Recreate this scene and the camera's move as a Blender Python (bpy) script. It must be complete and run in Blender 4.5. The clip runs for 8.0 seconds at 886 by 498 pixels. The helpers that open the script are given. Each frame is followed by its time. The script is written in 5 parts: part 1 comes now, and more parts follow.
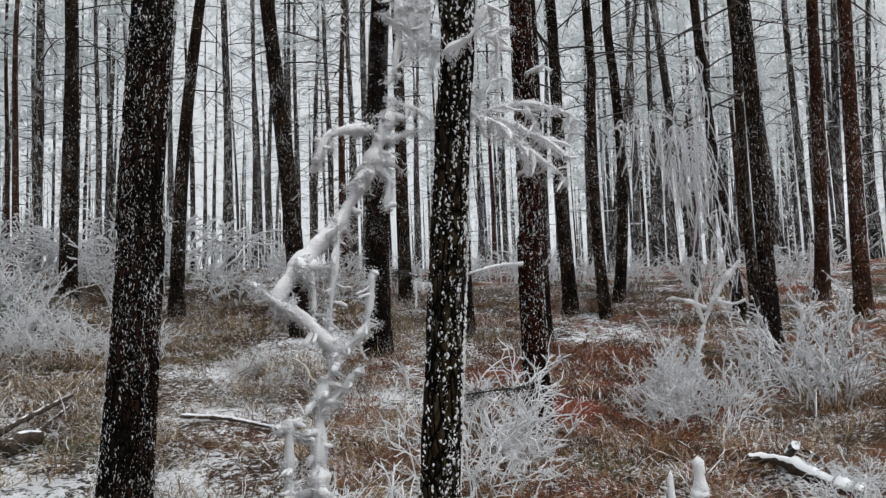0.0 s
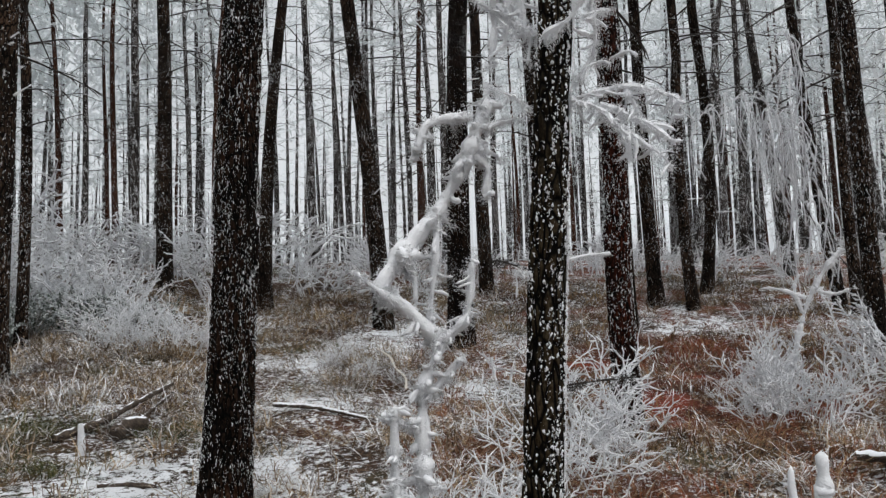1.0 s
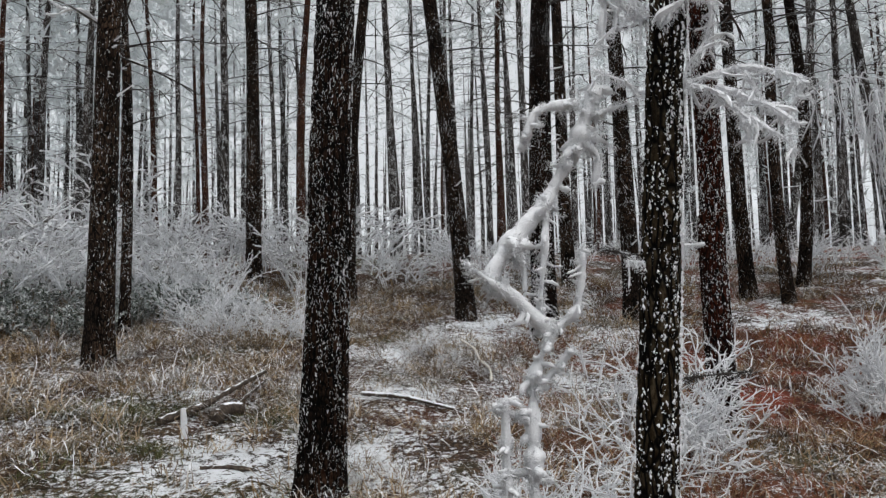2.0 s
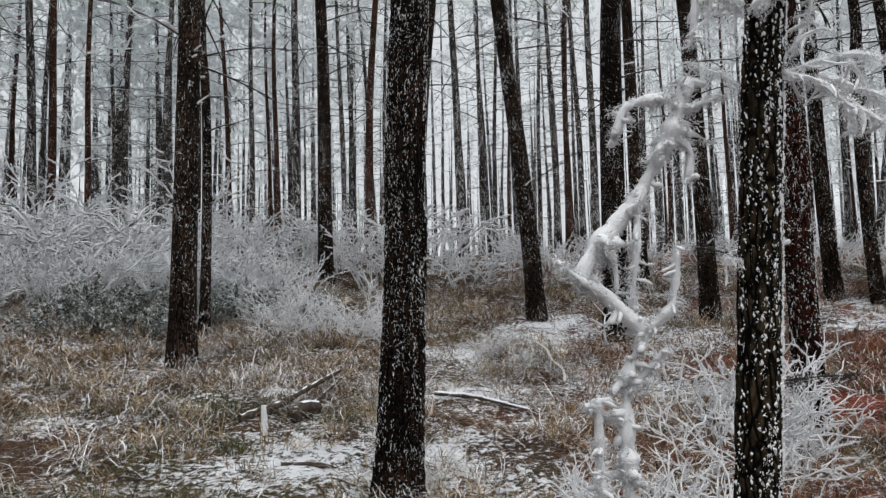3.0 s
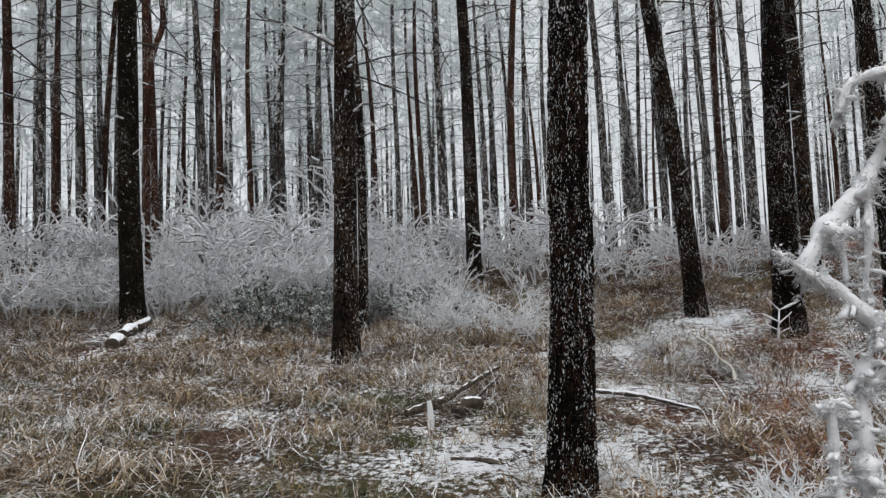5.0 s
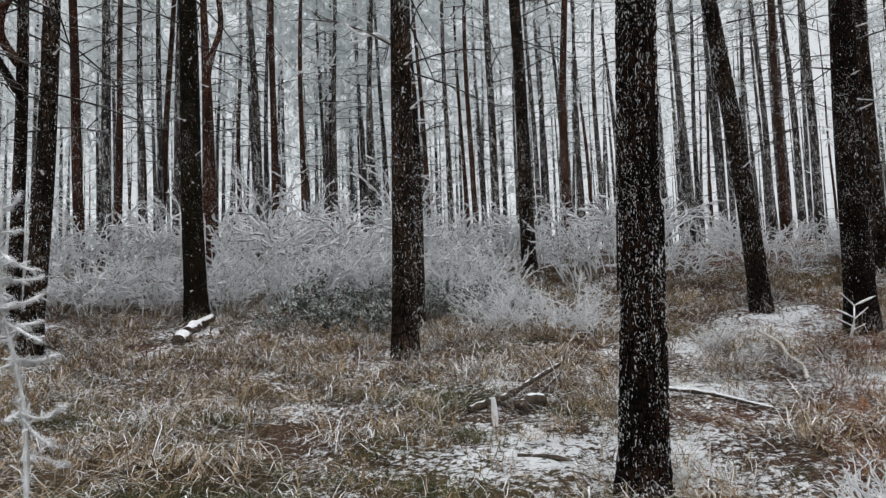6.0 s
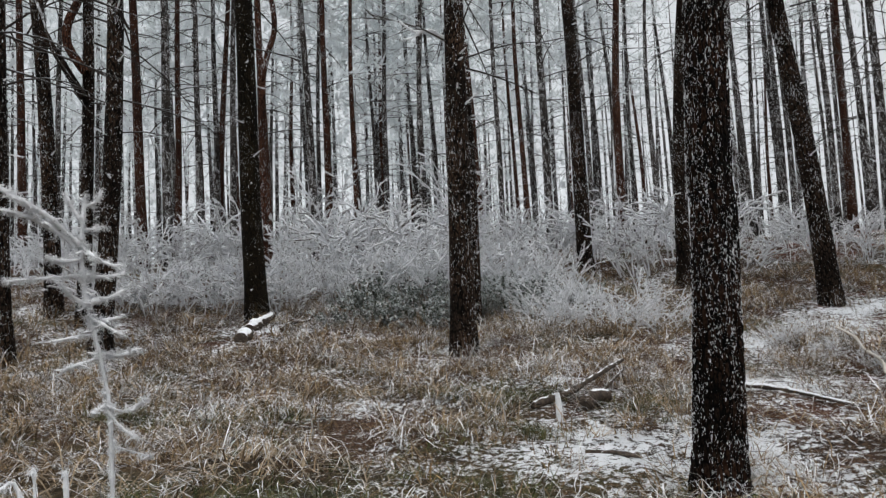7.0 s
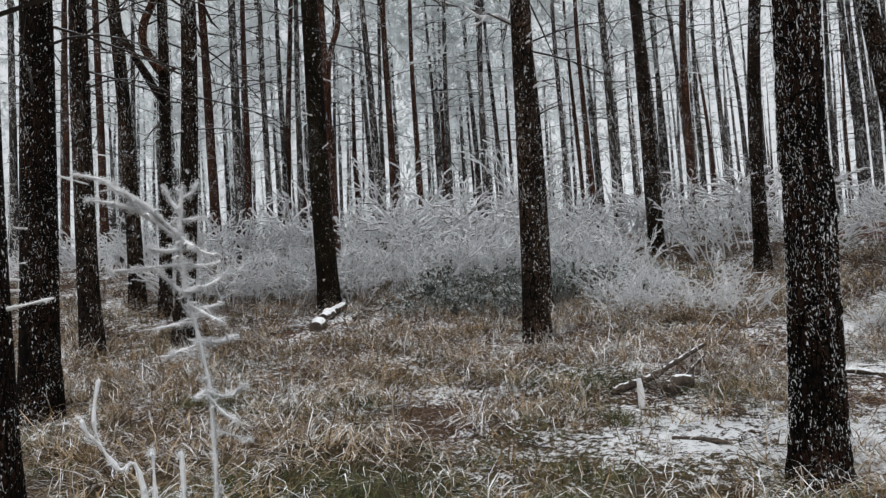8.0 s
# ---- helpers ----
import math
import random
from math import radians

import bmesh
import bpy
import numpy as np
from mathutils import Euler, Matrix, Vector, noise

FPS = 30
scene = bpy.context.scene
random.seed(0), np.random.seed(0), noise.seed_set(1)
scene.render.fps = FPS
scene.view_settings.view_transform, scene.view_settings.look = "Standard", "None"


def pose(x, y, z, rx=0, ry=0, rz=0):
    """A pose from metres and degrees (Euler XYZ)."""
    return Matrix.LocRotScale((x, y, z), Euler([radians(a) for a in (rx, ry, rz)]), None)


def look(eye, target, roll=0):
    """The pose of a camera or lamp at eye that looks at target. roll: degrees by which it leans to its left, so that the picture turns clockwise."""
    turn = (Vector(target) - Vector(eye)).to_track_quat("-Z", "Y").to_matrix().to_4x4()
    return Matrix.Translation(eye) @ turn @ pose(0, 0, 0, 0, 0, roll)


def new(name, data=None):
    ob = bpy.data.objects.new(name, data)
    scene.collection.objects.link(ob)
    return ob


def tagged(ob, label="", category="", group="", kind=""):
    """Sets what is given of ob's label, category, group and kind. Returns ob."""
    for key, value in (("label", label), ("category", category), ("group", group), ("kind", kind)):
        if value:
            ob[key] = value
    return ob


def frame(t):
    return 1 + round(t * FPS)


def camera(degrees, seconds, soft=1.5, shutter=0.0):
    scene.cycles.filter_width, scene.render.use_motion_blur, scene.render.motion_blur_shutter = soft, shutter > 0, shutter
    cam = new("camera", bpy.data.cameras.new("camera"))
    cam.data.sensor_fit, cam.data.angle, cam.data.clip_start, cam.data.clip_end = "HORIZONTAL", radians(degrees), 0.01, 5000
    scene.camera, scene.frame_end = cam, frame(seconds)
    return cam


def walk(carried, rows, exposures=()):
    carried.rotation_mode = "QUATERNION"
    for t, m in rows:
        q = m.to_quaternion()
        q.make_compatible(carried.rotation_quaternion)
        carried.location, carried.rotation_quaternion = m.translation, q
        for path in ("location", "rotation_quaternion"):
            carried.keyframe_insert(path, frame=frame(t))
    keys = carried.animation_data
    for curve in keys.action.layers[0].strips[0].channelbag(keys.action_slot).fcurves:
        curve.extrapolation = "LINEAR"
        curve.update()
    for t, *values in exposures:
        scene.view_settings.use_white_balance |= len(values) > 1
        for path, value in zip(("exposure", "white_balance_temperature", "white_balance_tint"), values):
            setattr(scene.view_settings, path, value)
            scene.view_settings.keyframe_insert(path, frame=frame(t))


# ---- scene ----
cam = camera(63.4, 8.0, soft=1.3)
PATH = [
    (0, (-0.023, -0.296, 1.271), (0.499, 1.625, 1.466), -1.8),
    (0.5, (-0.039, -0.289, 1.27), (0.375, 1.658, 1.471), -2.0),
    (1, (-0.075, -0.273, 1.265), (0.237, 1.694, 1.446), -1.9),
    (1.5, (-0.114, -0.259, 1.264), (0.088, 1.724, 1.426), -1.7),
    (3, (-0.203, -0.246, 1.261), (-0.288, 1.745, 1.432), -1.5),
    (3.5, (-0.222, -0.244, 1.262), (-0.397, 1.741, 1.436), -1.7),
    (4, (-0.251, -0.254, 1.262), (-0.528, 1.719, 1.441), -1.6),
    (4.5, (-0.296, -0.266, 1.264), (-0.666, 1.691, 1.443), -1.7),
    (5, (-0.349, -0.262, 1.265), (-0.817, 1.674, 1.44), -2.1),
    (5.2, (-0.376, -0.286, 1.273), (-0.88, 1.641, 1.447), -2.3),
    (6.5, (-0.501, -0.274, 1.244), (-1.155, 1.608, 1.418), -2.2),
    (7, (-0.552, -0.273, 1.239), (-1.28, 1.581, 1.413), -2.7),
    (7.5, (-0.597, -0.288, 1.233), (-1.392, 1.54, 1.403), -3.1),
    (8, (-0.658, -0.291, 1.225), (-1.545, 1.495, 1.378), -3.5),
]
walk(cam, [(t, look(eye, target, roll)) for t, eye, target, roll in PATH])

# ---- world, sky and sun: bright overcast winter day ----
SUN_EL, SUN_ROT = 62.0, 150.0
world = bpy.data.worlds.new("overcast_sky")
scene.world = world
world.use_nodes = True
wn, wl = world.node_tree.nodes, world.node_tree.links
wn.clear()
sky = wn.new("ShaderNodeTexSky")
sky.sky_type = "NISHITA"
sky.sun_disc = False
sky.sun_elevation, sky.sun_rotation = radians(SUN_EL), radians(SUN_ROT)
sky.air_density, sky.dust_density = 1.0, 4.0
pale = wn.new("ShaderNodeHueSaturation")
pale.inputs["Saturation"].default_value = 0.12
pale.inputs["Value"].default_value = 1.0
cloud = wn.new("ShaderNodeMix")
cloud.data_type = "RGBA"
cloud.inputs[0].default_value = 0.55
cloud.inputs[7].default_value = (8.2, 8.6, 9.0, 1)
back = wn.new("ShaderNodeBackground")
back.inputs["Strength"].default_value = 0.11
wout = wn.new("ShaderNodeOutputWorld")
wl.new(sky.outputs[0], pale.inputs["Color"])
wl.new(pale.outputs[0], cloud.inputs[6])
wl.new(cloud.outputs[2], back.inputs["Color"])
wl.new(back.outputs[0], wout.inputs[0])
sun = new("sun", bpy.data.lights.new("sun", "SUN"))
sun.data.energy, sun.data.angle, sun.data.color = 1.7, radians(50), (1.0, 0.985, 0.97)
sun.matrix_world = look((0, 0, 30), (0 - 30 * math.sin(radians(SUN_ROT)), 0 - 30 * math.cos(radians(SUN_ROT)), 30 - 30 * math.tan(radians(SUN_EL))))

scene.view_settings.exposure = 0.10

# ---- materials ----
RIME = (0.90, 0.91, 0.93)


def material(name, rough=0.8):
    m = bpy.data.materials.new(name)
    m.use_nodes = True
    n, l = m.node_tree.nodes, m.node_tree.links
    bsdf = n["Principled BSDF"]
    bsdf.inputs["Roughness"].default_value = rough
    bsdf.inputs["Specular IOR Level"].default_value = 0.25
    return m, n, l, bsdf


def node(n, kind, **values):
    k = n.new(kind)
    for key, value in values.items():
        k.inputs[key].default_value = value
    return k


def coords(n, l, scale, source="Object"):
    tc = n.new("ShaderNodeTexCoord")
    mp = n.new("ShaderNodeMapping")
    mp.inputs["Scale"].default_value = scale
    l.new(tc.outputs[source], mp.inputs["Vector"])
    return mp.outputs[0]


def noise_tex(n, l, vec, scale, detail=4.0, rough=0.6):
    k = node(n, "ShaderNodeTexNoise", Scale=scale, Detail=detail, Roughness=rough)
    l.new(vec, k.inputs["Vector"])
    return k.outputs["Fac"]


def ramp(n, l, fac, stops):
    k = n.new("ShaderNodeValToRGB")
    e = k.color_ramp.elements
    while len(e) < len(stops):
        e.new(0.5)
    for s, (p, c) in zip(e, stops):
        s.position, s.color = p, (*c, 1) if len(c) == 3 else c
    l.new(fac, k.inputs[0])
    return k.outputs[0]


def blend(n, l, fac, a, b, mode="MIX"):
    k = n.new("ShaderNodeMix")
    k.data_type, k.blend_type = "RGBA", mode
    for i, v in ((0, fac), (6, a), (7, b)):
        if isinstance(v, (int, float)):
            k.inputs[i].default_value = v
        elif isinstance(v, tuple):
            k.inputs[i].default_value = (*v, 1)
        else:
            l.new(v, k.inputs[i])
    return k.outputs[2]


def maths(n, l, op, a, b=0.0):
    k = n.new("ShaderNodeMath")
    k.operation = op
    for i, v in ((0, a), (1, b)):
        if isinstance(v, (int, float)):
            k.inputs[i].default_value = v
        else:
            l.new(v, k.inputs[i])
    return k.outputs[0]


def bump(n, l, bsdf, height, strength, distance):
    k = node(n, "ShaderNodeBump", Strength=strength, Distance=distance)
    l.new(height, k.inputs["Height"])
    l.new(k.outputs[0], bsdf.inputs["Normal"])


def bark_material(name, dark, mid, frost, fleck=26.0, furrow_shade=0.08, plates=34.0):
    """Furrowed pine bark, plates stretched upwards, with specks of rime caught on the plate edges."""
    m, n, l, bsdf = material(name, 0.95)
    bsdf.inputs["Specular IOR Level"].default_value = 0.08
    v = coords(n, l, (1, 1, 0.3))
    warp = n.new("ShaderNodeVectorMath")
    warp.operation = "ADD"
    wob = node(n, "ShaderNodeTexNoise", Scale=9.0, Detail=2.0)
    l.new(v, wob.inputs["Vector"])
    sc = n.new("ShaderNodeVectorMath")
    sc.operation = "SCALE"
    sc.inputs["Scale"].default_value = 0.05
    l.new(wob.outputs["Color"], sc.inputs[0])
    l.new(v, warp.inputs[0])
    l.new(sc.outputs[0], warp.inputs[1])
    vor = node(n, "ShaderNodeTexVoronoi", Scale=plates)
    vor.feature = "DISTANCE_TO_EDGE"
    l.new(warp.outputs[0], vor.inputs["Vector"])
    fine = noise_tex(n, l, coords(n, l, (1, 1, 0.5)), 90.0, 4.0, 0.7)
    broad = noise_tex(n, l, coords(n, l, (1, 1, 0.6)), 4.0, 3.0)
    info = n.new("ShaderNodeObjectInfo")
    base = blend(n, l, ramp(n, l, broad, [(0.35, (0, 0, 0)), (0.7, (1, 1, 1))]), dark, mid)
    base = blend(n, l, maths(n, l, "MULTIPLY", info.outputs["Random"], 0.45), base, tuple(c * 0.7 for c in dark))
    # Shade in the furrows is painted: colour falls to this share of dark.
    base = blend(n, l, ramp(n, l, vor.outputs["Distance"], [(0.04, (0, 0, 0)), (0.15, (1, 1, 1))]), tuple(c * furrow_shade for c in dark), base)
    base = blend(n, l, ramp(n, l, fine, [(0.3, (0.5, 0.5, 0.5)), (0.7, (1.3, 1.25, 1.2))]), base, base, "MULTIPLY")
    rim = ramp(n, l, vor.outputs["Distance"], [(0.02, (0, 0, 0)), (0.05, (1, 1, 1)), (0.10, (1, 1, 1)), (0.14, (0, 0, 0))])
    spot = noise_tex(n, l, coords(n, l, (1, 1, 0.38)), fleck, 3.0, 0.75)
    drift = noise_tex(n, l, coords(n, l, (1, 1, 0.7)), 3.0, 2.0)
    k = maths(n, l, "ADD", spot, maths(n, l, "MULTIPLY", maths(n, l, "SUBTRACT", drift, 0.5), 0.5))
    k = maths(n, l, "ADD", k, maths(n, l, "MULTIPLY", maths(n, l, "SUBTRACT", rim, 0.5), 0.34))
    flecks = ramp(n, l, k, [(0.90 - frost, (0, 0, 0)), (0.93 - frost, (1, 1, 1))])
    l.new(blend(n, l, flecks, base, RIME), bsdf.inputs["Base Color"])
    h = maths(n, l, "ADD", maths(n, l, "MINIMUM", vor.outputs["Distance"], 0.2), maths(n, l, "MULTIPLY", fine, 0.08))
    h = maths(n, l, "ADD", h, maths(n, l, "MULTIPLY", flecks, 0.08))
    bump(n, l, bsdf, h, 1.0, 0.045)
    return m


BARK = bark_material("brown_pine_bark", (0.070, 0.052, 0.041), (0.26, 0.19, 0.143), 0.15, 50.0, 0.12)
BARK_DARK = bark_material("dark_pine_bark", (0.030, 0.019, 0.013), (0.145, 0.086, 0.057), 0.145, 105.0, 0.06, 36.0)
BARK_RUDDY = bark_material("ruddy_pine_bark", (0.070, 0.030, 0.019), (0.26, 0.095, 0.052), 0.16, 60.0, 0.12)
# Next two: bark and furrows lifted in colour to stand in for haze.
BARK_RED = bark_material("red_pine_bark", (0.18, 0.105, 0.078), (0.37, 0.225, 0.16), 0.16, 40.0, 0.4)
BARK_RIMED_HAZY = bark_material("hazy_rimed_pine_bark", (0.155, 0.14, 0.13), (0.34, 0.31, 0.29), 0.24, 18.0, 0.4)
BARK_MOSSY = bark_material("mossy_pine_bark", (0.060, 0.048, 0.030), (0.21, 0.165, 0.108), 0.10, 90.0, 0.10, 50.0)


def rime_material(name, colour, low, high, twig, through_light=0.3, top=0.06):
    """White rime, with the dark twig showing through where it is thin."""
    m, n, l, bsdf = material(name, 0.75)
    v = coords(n, l, (1, 1, 1))
    a = noise_tex(n, l, v, 60.0, 3.0)
    b = noise_tex(n, l, v, 7.0, 3.0)
    k = maths(n, l, "ADD", maths(n, l, "MULTIPLY", a, 0.5), maths(n, l, "MULTIPLY", b, 0.5))
    geo = n.new("ShaderNodeNewGeometry")
    sep = n.new("ShaderNodeSeparateXYZ")
    l.new(geo.outputs["Normal"], sep.inputs[0])
    k = maths(n, l, "ADD", k, maths(n, l, "MULTIPLY", sep.outputs["Z"], top))
    k = maths(n, l, "ADD", k, maths(n, l, "MULTIPLY", maths(n, l, "SUBTRACT", geo.outputs["Random Per Island"], 0.5), 0.12))
    white = blend(n, l, ramp(n, l, a, [(0.3, (0, 0, 0)), (0.7, (1, 1, 1))]), tuple(c * 0.86 for c in colour), colour)
    l.new(blend(n, l, ramp(n, l, k, [(low, (0, 0, 0)), (high, (1, 1, 1))]), twig, white), bsdf.inputs["Base Color"])
    bump(n, l, bsdf, noise_tex(n, l, v, 240.0, 2.0), 0.6, 0.004)
    if through_light:
        tl = n.new("ShaderNodeBsdfTranslucent")
        l.new(bsdf.inputs["Base Color"].links[0].from_socket, tl.inputs["Color"])
        mix = n.new("ShaderNodeMixShader")
        mix.inputs[0].default_value = through_light
        l.new(bsdf.outputs[0], mix.inputs[1])
        l.new(tl.outputs[0], mix.inputs[2])
        l.new(mix.outputs[0], n["Material Output"].inputs["Surface"])
    return m


RIME_THICK = rime_material("thick_rime", RIME, 0.20, 0.30, (0.2, 0.18, 0.16), 0.12)
RIME_TWIG = rime_material("rimed_twigs", RIME, 0.30, 0.40, (0.13, 0.10, 0.08))
RIME_SHRUB = rime_material("rimed_shrub", (0.94, 0.95, 0.97), 0.31, 0.44, (0.13, 0.11, 0.085), 0.40, 0.10)
RIME_BROWN = rime_material("lightly_rimed_brown_twigs", (0.66, 0.66, 0.66), 0.44, 0.60, (0.16, 0.10, 0.065))
NEEDLES = rime_material("rimed_needles", (0.89, 0.93, 0.945), 0.20, 0.42, (0.09, 0.11, 0.095), 0.5, 0.08)
BRANCH = rime_material("bare_rimed_branch", (0.72, 0.75, 0.78), 0.54, 0.68, (0.04, 0.033, 0.028), 0.1, 0.10)
BRAMBLE = rime_material("frosted_green_leaves", (0.74, 0.78, 0.78), 0.40, 0.56, (0.035, 0.052, 0.026), 0.3, 0.08)

m, n, l, bsdf = material("forest_floor", 0.9)
v = coords(n, l, (1, 1, 1))
litter = ramp(n, l, noise_tex(n, l, v, 38.0, 6.0, 0.75), [(0.36, (0.006, 0.004, 0.003)), (0.48, (0.032, 0.018, 0.011)), (0.60, (0.12, 0.072, 0.043)), (0.75, (0.30, 0.21, 0.145))])
rust = ramp(n, l, noise_tex(n, l, v, 0.9, 3.0), [(0.46, (0, 0, 0)), (0.58, (1, 1, 1))])
place = n.new("ShaderNodeSeparateXYZ")
l.new(v, place.inputs[0])
rust = maths(n, l, "MULTIPLY", rust, ramp(n, l, maths(n, l, "MULTIPLY", maths(n, l, "ADD", place.outputs["X"], 1.5), 0.2), [(0.2, (0.15, 0.15, 0.15)), (0.8, (1, 1, 1))]))
litter = blend(n, l, rust, litter, blend(n, l, 0.75, litter, (0.20, 0.06, 0.03)))
moss = ramp(n, l, noise_tex(n, l, coords(n, l, (1, 1, 1)), 0.7, 4.0), [(0.52, (0, 0, 0)), (0.68, (1, 1, 1))])
litter = blend(n, l, moss, litter, blend(n, l, 0.6, litter, (0.06, 0.075, 0.03)))
patch = noise_tex(n, l, v, 1.5, 4.0, 0.65)
grit = noise_tex(n, l, v, 20.0, 6.0, 0.8)
k = maths(n, l, "ADD", maths(n, l, "MULTIPLY", patch, 0.42), maths(n, l, "MULTIPLY", grit, 0.70))
hollow = n.new("ShaderNodeTexGradient")
hollow.gradient_type = "SPHERICAL"
hm = n.new("ShaderNodeMapping")
hm.inputs["Location"].default_value, hm.inputs["Scale"].default_value = (0.90, -0.50, 0), (0.26, 0.30, 0.1)
htc = n.new("ShaderNodeTexCoord")
l.new(htc.outputs["Object"], hm.inputs["Vector"])
l.new(hm.outputs[0], hollow.inputs["Vector"])
k = maths(n, l, "SUBTRACT", k, maths(n, l, "MULTIPLY", hollow.outputs["Fac"], 0.17))


def spread_over(places):
    """How near the floor lies to the middle of any of these places (x, y, reach): 1 in the middle, 0 outside."""
    total = 0.0
    for x, y, reach in places:
        g = n.new("ShaderNodeTexGradient")
        g.gradient_type = "SPHERICAL"
        mp = n.new("ShaderNodeMapping")
        mp.vector_type = "TEXTURE"
        mp.inputs["Location"].default_value, mp.inputs["Scale"].default_value = (x, y, 0), (reach, reach, 100)
        l.new(htc.outputs["Object"], mp.inputs["Vector"])
        l.new(mp.outputs[0], g.inputs["Vector"])
        total = maths(n, l, "MAXIMUM", g.outputs["Fac"], total)
    return total


SNOWY = ((-1.4, 4.5, 1.1), (-0.1, 6.4, 1.2), (-0.3, 4.9, 0.7), (1.5, 7.0, 1.2), (4.6, 9.0, 1.4), (-2.4, 3.9, 0.7), (0.9, 9.4, 1.4), (-0.5, 8.2, 1.1), (2.6, 8.6, 1.2))
RUSTY = ((3.8, 7.4, 1.7), (3.1, 5.6, 1.2))
k = maths(n, l, "ADD", k, maths(n, l, "MULTIPLY", spread_over(SNOWY), 0.085))
rusty = spread_over(RUSTY)
k = maths(n, l, "SUBTRACT", k, maths(n, l, "MULTIPLY", rusty, 0.12))
red = ramp(n, l, rusty, [(0.05, (0, 0, 0)), (0.4, (0.85, 0.85, 0.85))])
litter = blend(n, l, red, litter, blend(n, l, 1.0, litter, (1.25, 0.56, 0.36), "MULTIPLY"))
snow = ramp(n, l, k, [(0.592, (0, 0, 0)), (0.612, (1, 1, 1))])
litter = blend(n, l, hollow.outputs["Fac"], litter, blend(n, l, 0.6, litter, (0.05, 0.055, 0.025)))
l.new(blend(n, l, snow, litter, (0.84, 0.86, 0.89)), bsdf.inputs["Base Color"])
bump(n, l, bsdf, maths(n, l, "ADD", grit, maths(n, l, "MULTIPLY", snow, 0.4)), 0.8, 0.03)
FLOOR = m


def grass_material(name, tones, frost):
    """Dry winter blades: each its own tone, rimed towards the tip."""
    m, n, l, bsdf = material(name, 0.8)
    geo = n.new("ShaderNodeNewGeometry")
    tone = ramp(n, l, geo.outputs["Random Per Island"], tones)
    mottle = noise_tex(n, l, coords(n, l, (1, 1, 1)), 3.2, 4.0, 0.7)
    tone = blend(n, l, 1.0, tone, ramp(n, l, mottle, [(0.36, (0.42, 0.40, 0.36)), (0.48, (1.0, 0.99, 0.96)), (0.64, (1.45, 1.40, 1.30))]), "MULTIPLY")
    along = n.new("ShaderNodeAttribute")
    along.attribute_name = "along"
    r = maths(n, l, "FRACT", maths(n, l, "MULTIPLY", geo.outputs["Random Per Island"], 17.3))
    k = maths(n, l, "ADD", maths(n, l, "MULTIPLY", along.outputs["Fac"], 0.55), maths(n, l, "MULTIPLY", r, 0.55))
    k = maths(n, l, "ADD", k, maths(n, l, "MULTIPLY", maths(n, l, "SUBTRACT", noise_tex(n, l, coords(n, l, (1, 1, 1)), 2.4, 4.0, 0.7), 0.5), 1.5))
    fr = ramp(n, l, k, [(0.72 - frost, (0, 0, 0)), (0.95 - frost, (1, 1, 1))])
    l.new(blend(n, l, fr, tone, (0.82, 0.83, 0.85)), bsdf.inputs["Base Color"])
    return m


GRASS_TAN = grass_material("dry_tan_grass", [(0.0, (0.060, 0.037, 0.019)), (0.35, (0.19, 0.125, 0.066)), (0.7, (0.35, 0.255, 0.145)), (1.0, (0.12, 0.060, 0.028))], 0.08)
GRASS_GREEN = grass_material("frosted_green_grass", [(0.0, (0.020, 0.030, 0.010)), (0.4, (0.055, 0.070, 0.024)), (0.75, (0.14, 0.128, 0.056)), (1.0, (0.05, 0.050, 0.021))], -0.04)
GRASS_STRAW = grass_material("pale_straw_grass", [(0.0, (0.14, 0.100, 0.062)), (0.4, (0.29, 0.220, 0.145)), (0.75, (0.43, 0.345, 0.245)), (1.0, (0.18, 0.120, 0.074))], 0.12)
GRASS_RUST = grass_material("rust_brown_grass", [(0.0, (0.10, 0.028, 0.014)), (0.4, (0.19, 0.064, 0.030)), (0.75, (0.27, 0.155, 0.090)), (1.0, (0.12, 0.038, 0.019))], -0.04)
GRASS_WHITE = grass_material("heavily_rimed_grass", [(0.0, (0.20, 0.165, 0.125)), (1.0, (0.36, 0.31, 0.25))], 0.34)

def deadwood_material(name, cover):
    """Dark weathered wood with snow lying along its top."""
    m, n, l, bsdf = material(name, 0.85)
    v = coords(n, l, (1, 1, 1))
    wood = ramp(n, l, noise_tex(n, l, v, 40.0, 4.0), [(0.3, (0.022, 0.018, 0.014)), (0.7, (0.10, 0.075, 0.058))])
    geo = n.new("ShaderNodeNewGeometry")
    sep = n.new("ShaderNodeSeparateXYZ")
    l.new(geo.outputs["Normal"], sep.inputs[0])
    k = maths(n, l, "ADD", sep.outputs["Z"], maths(n, l, "MULTIPLY", noise_tex(n, l, v, 14.0, 4.0), 1.3))
    k = maths(n, l, "MULTIPLY", k, 0.5)
    l.new(blend(n, l, ramp(n, l, k, [(cover, (0, 0, 0)), (cover + 0.04, (1, 1, 1))]), wood, (0.84, 0.86, 0.89)), bsdf.inputs["Base Color"])
    bump(n, l, bsdf, noise_tex(n, l, v, 60.0, 4.0), 0.6, 0.01)
    return m


DEADWOOD = deadwood_material("dark_deadwood", 0.78)
DEADWOOD_SNOWY = deadwood_material("snowy_deadwood", 0.52)
PALEWOOD = rime_material("bleached_bare_wood", (0.62, 0.58, 0.52), 0.36, 0.56, (0.30, 0.23, 0.17), 0.0, 0.1)

# ---- mesh tools ----


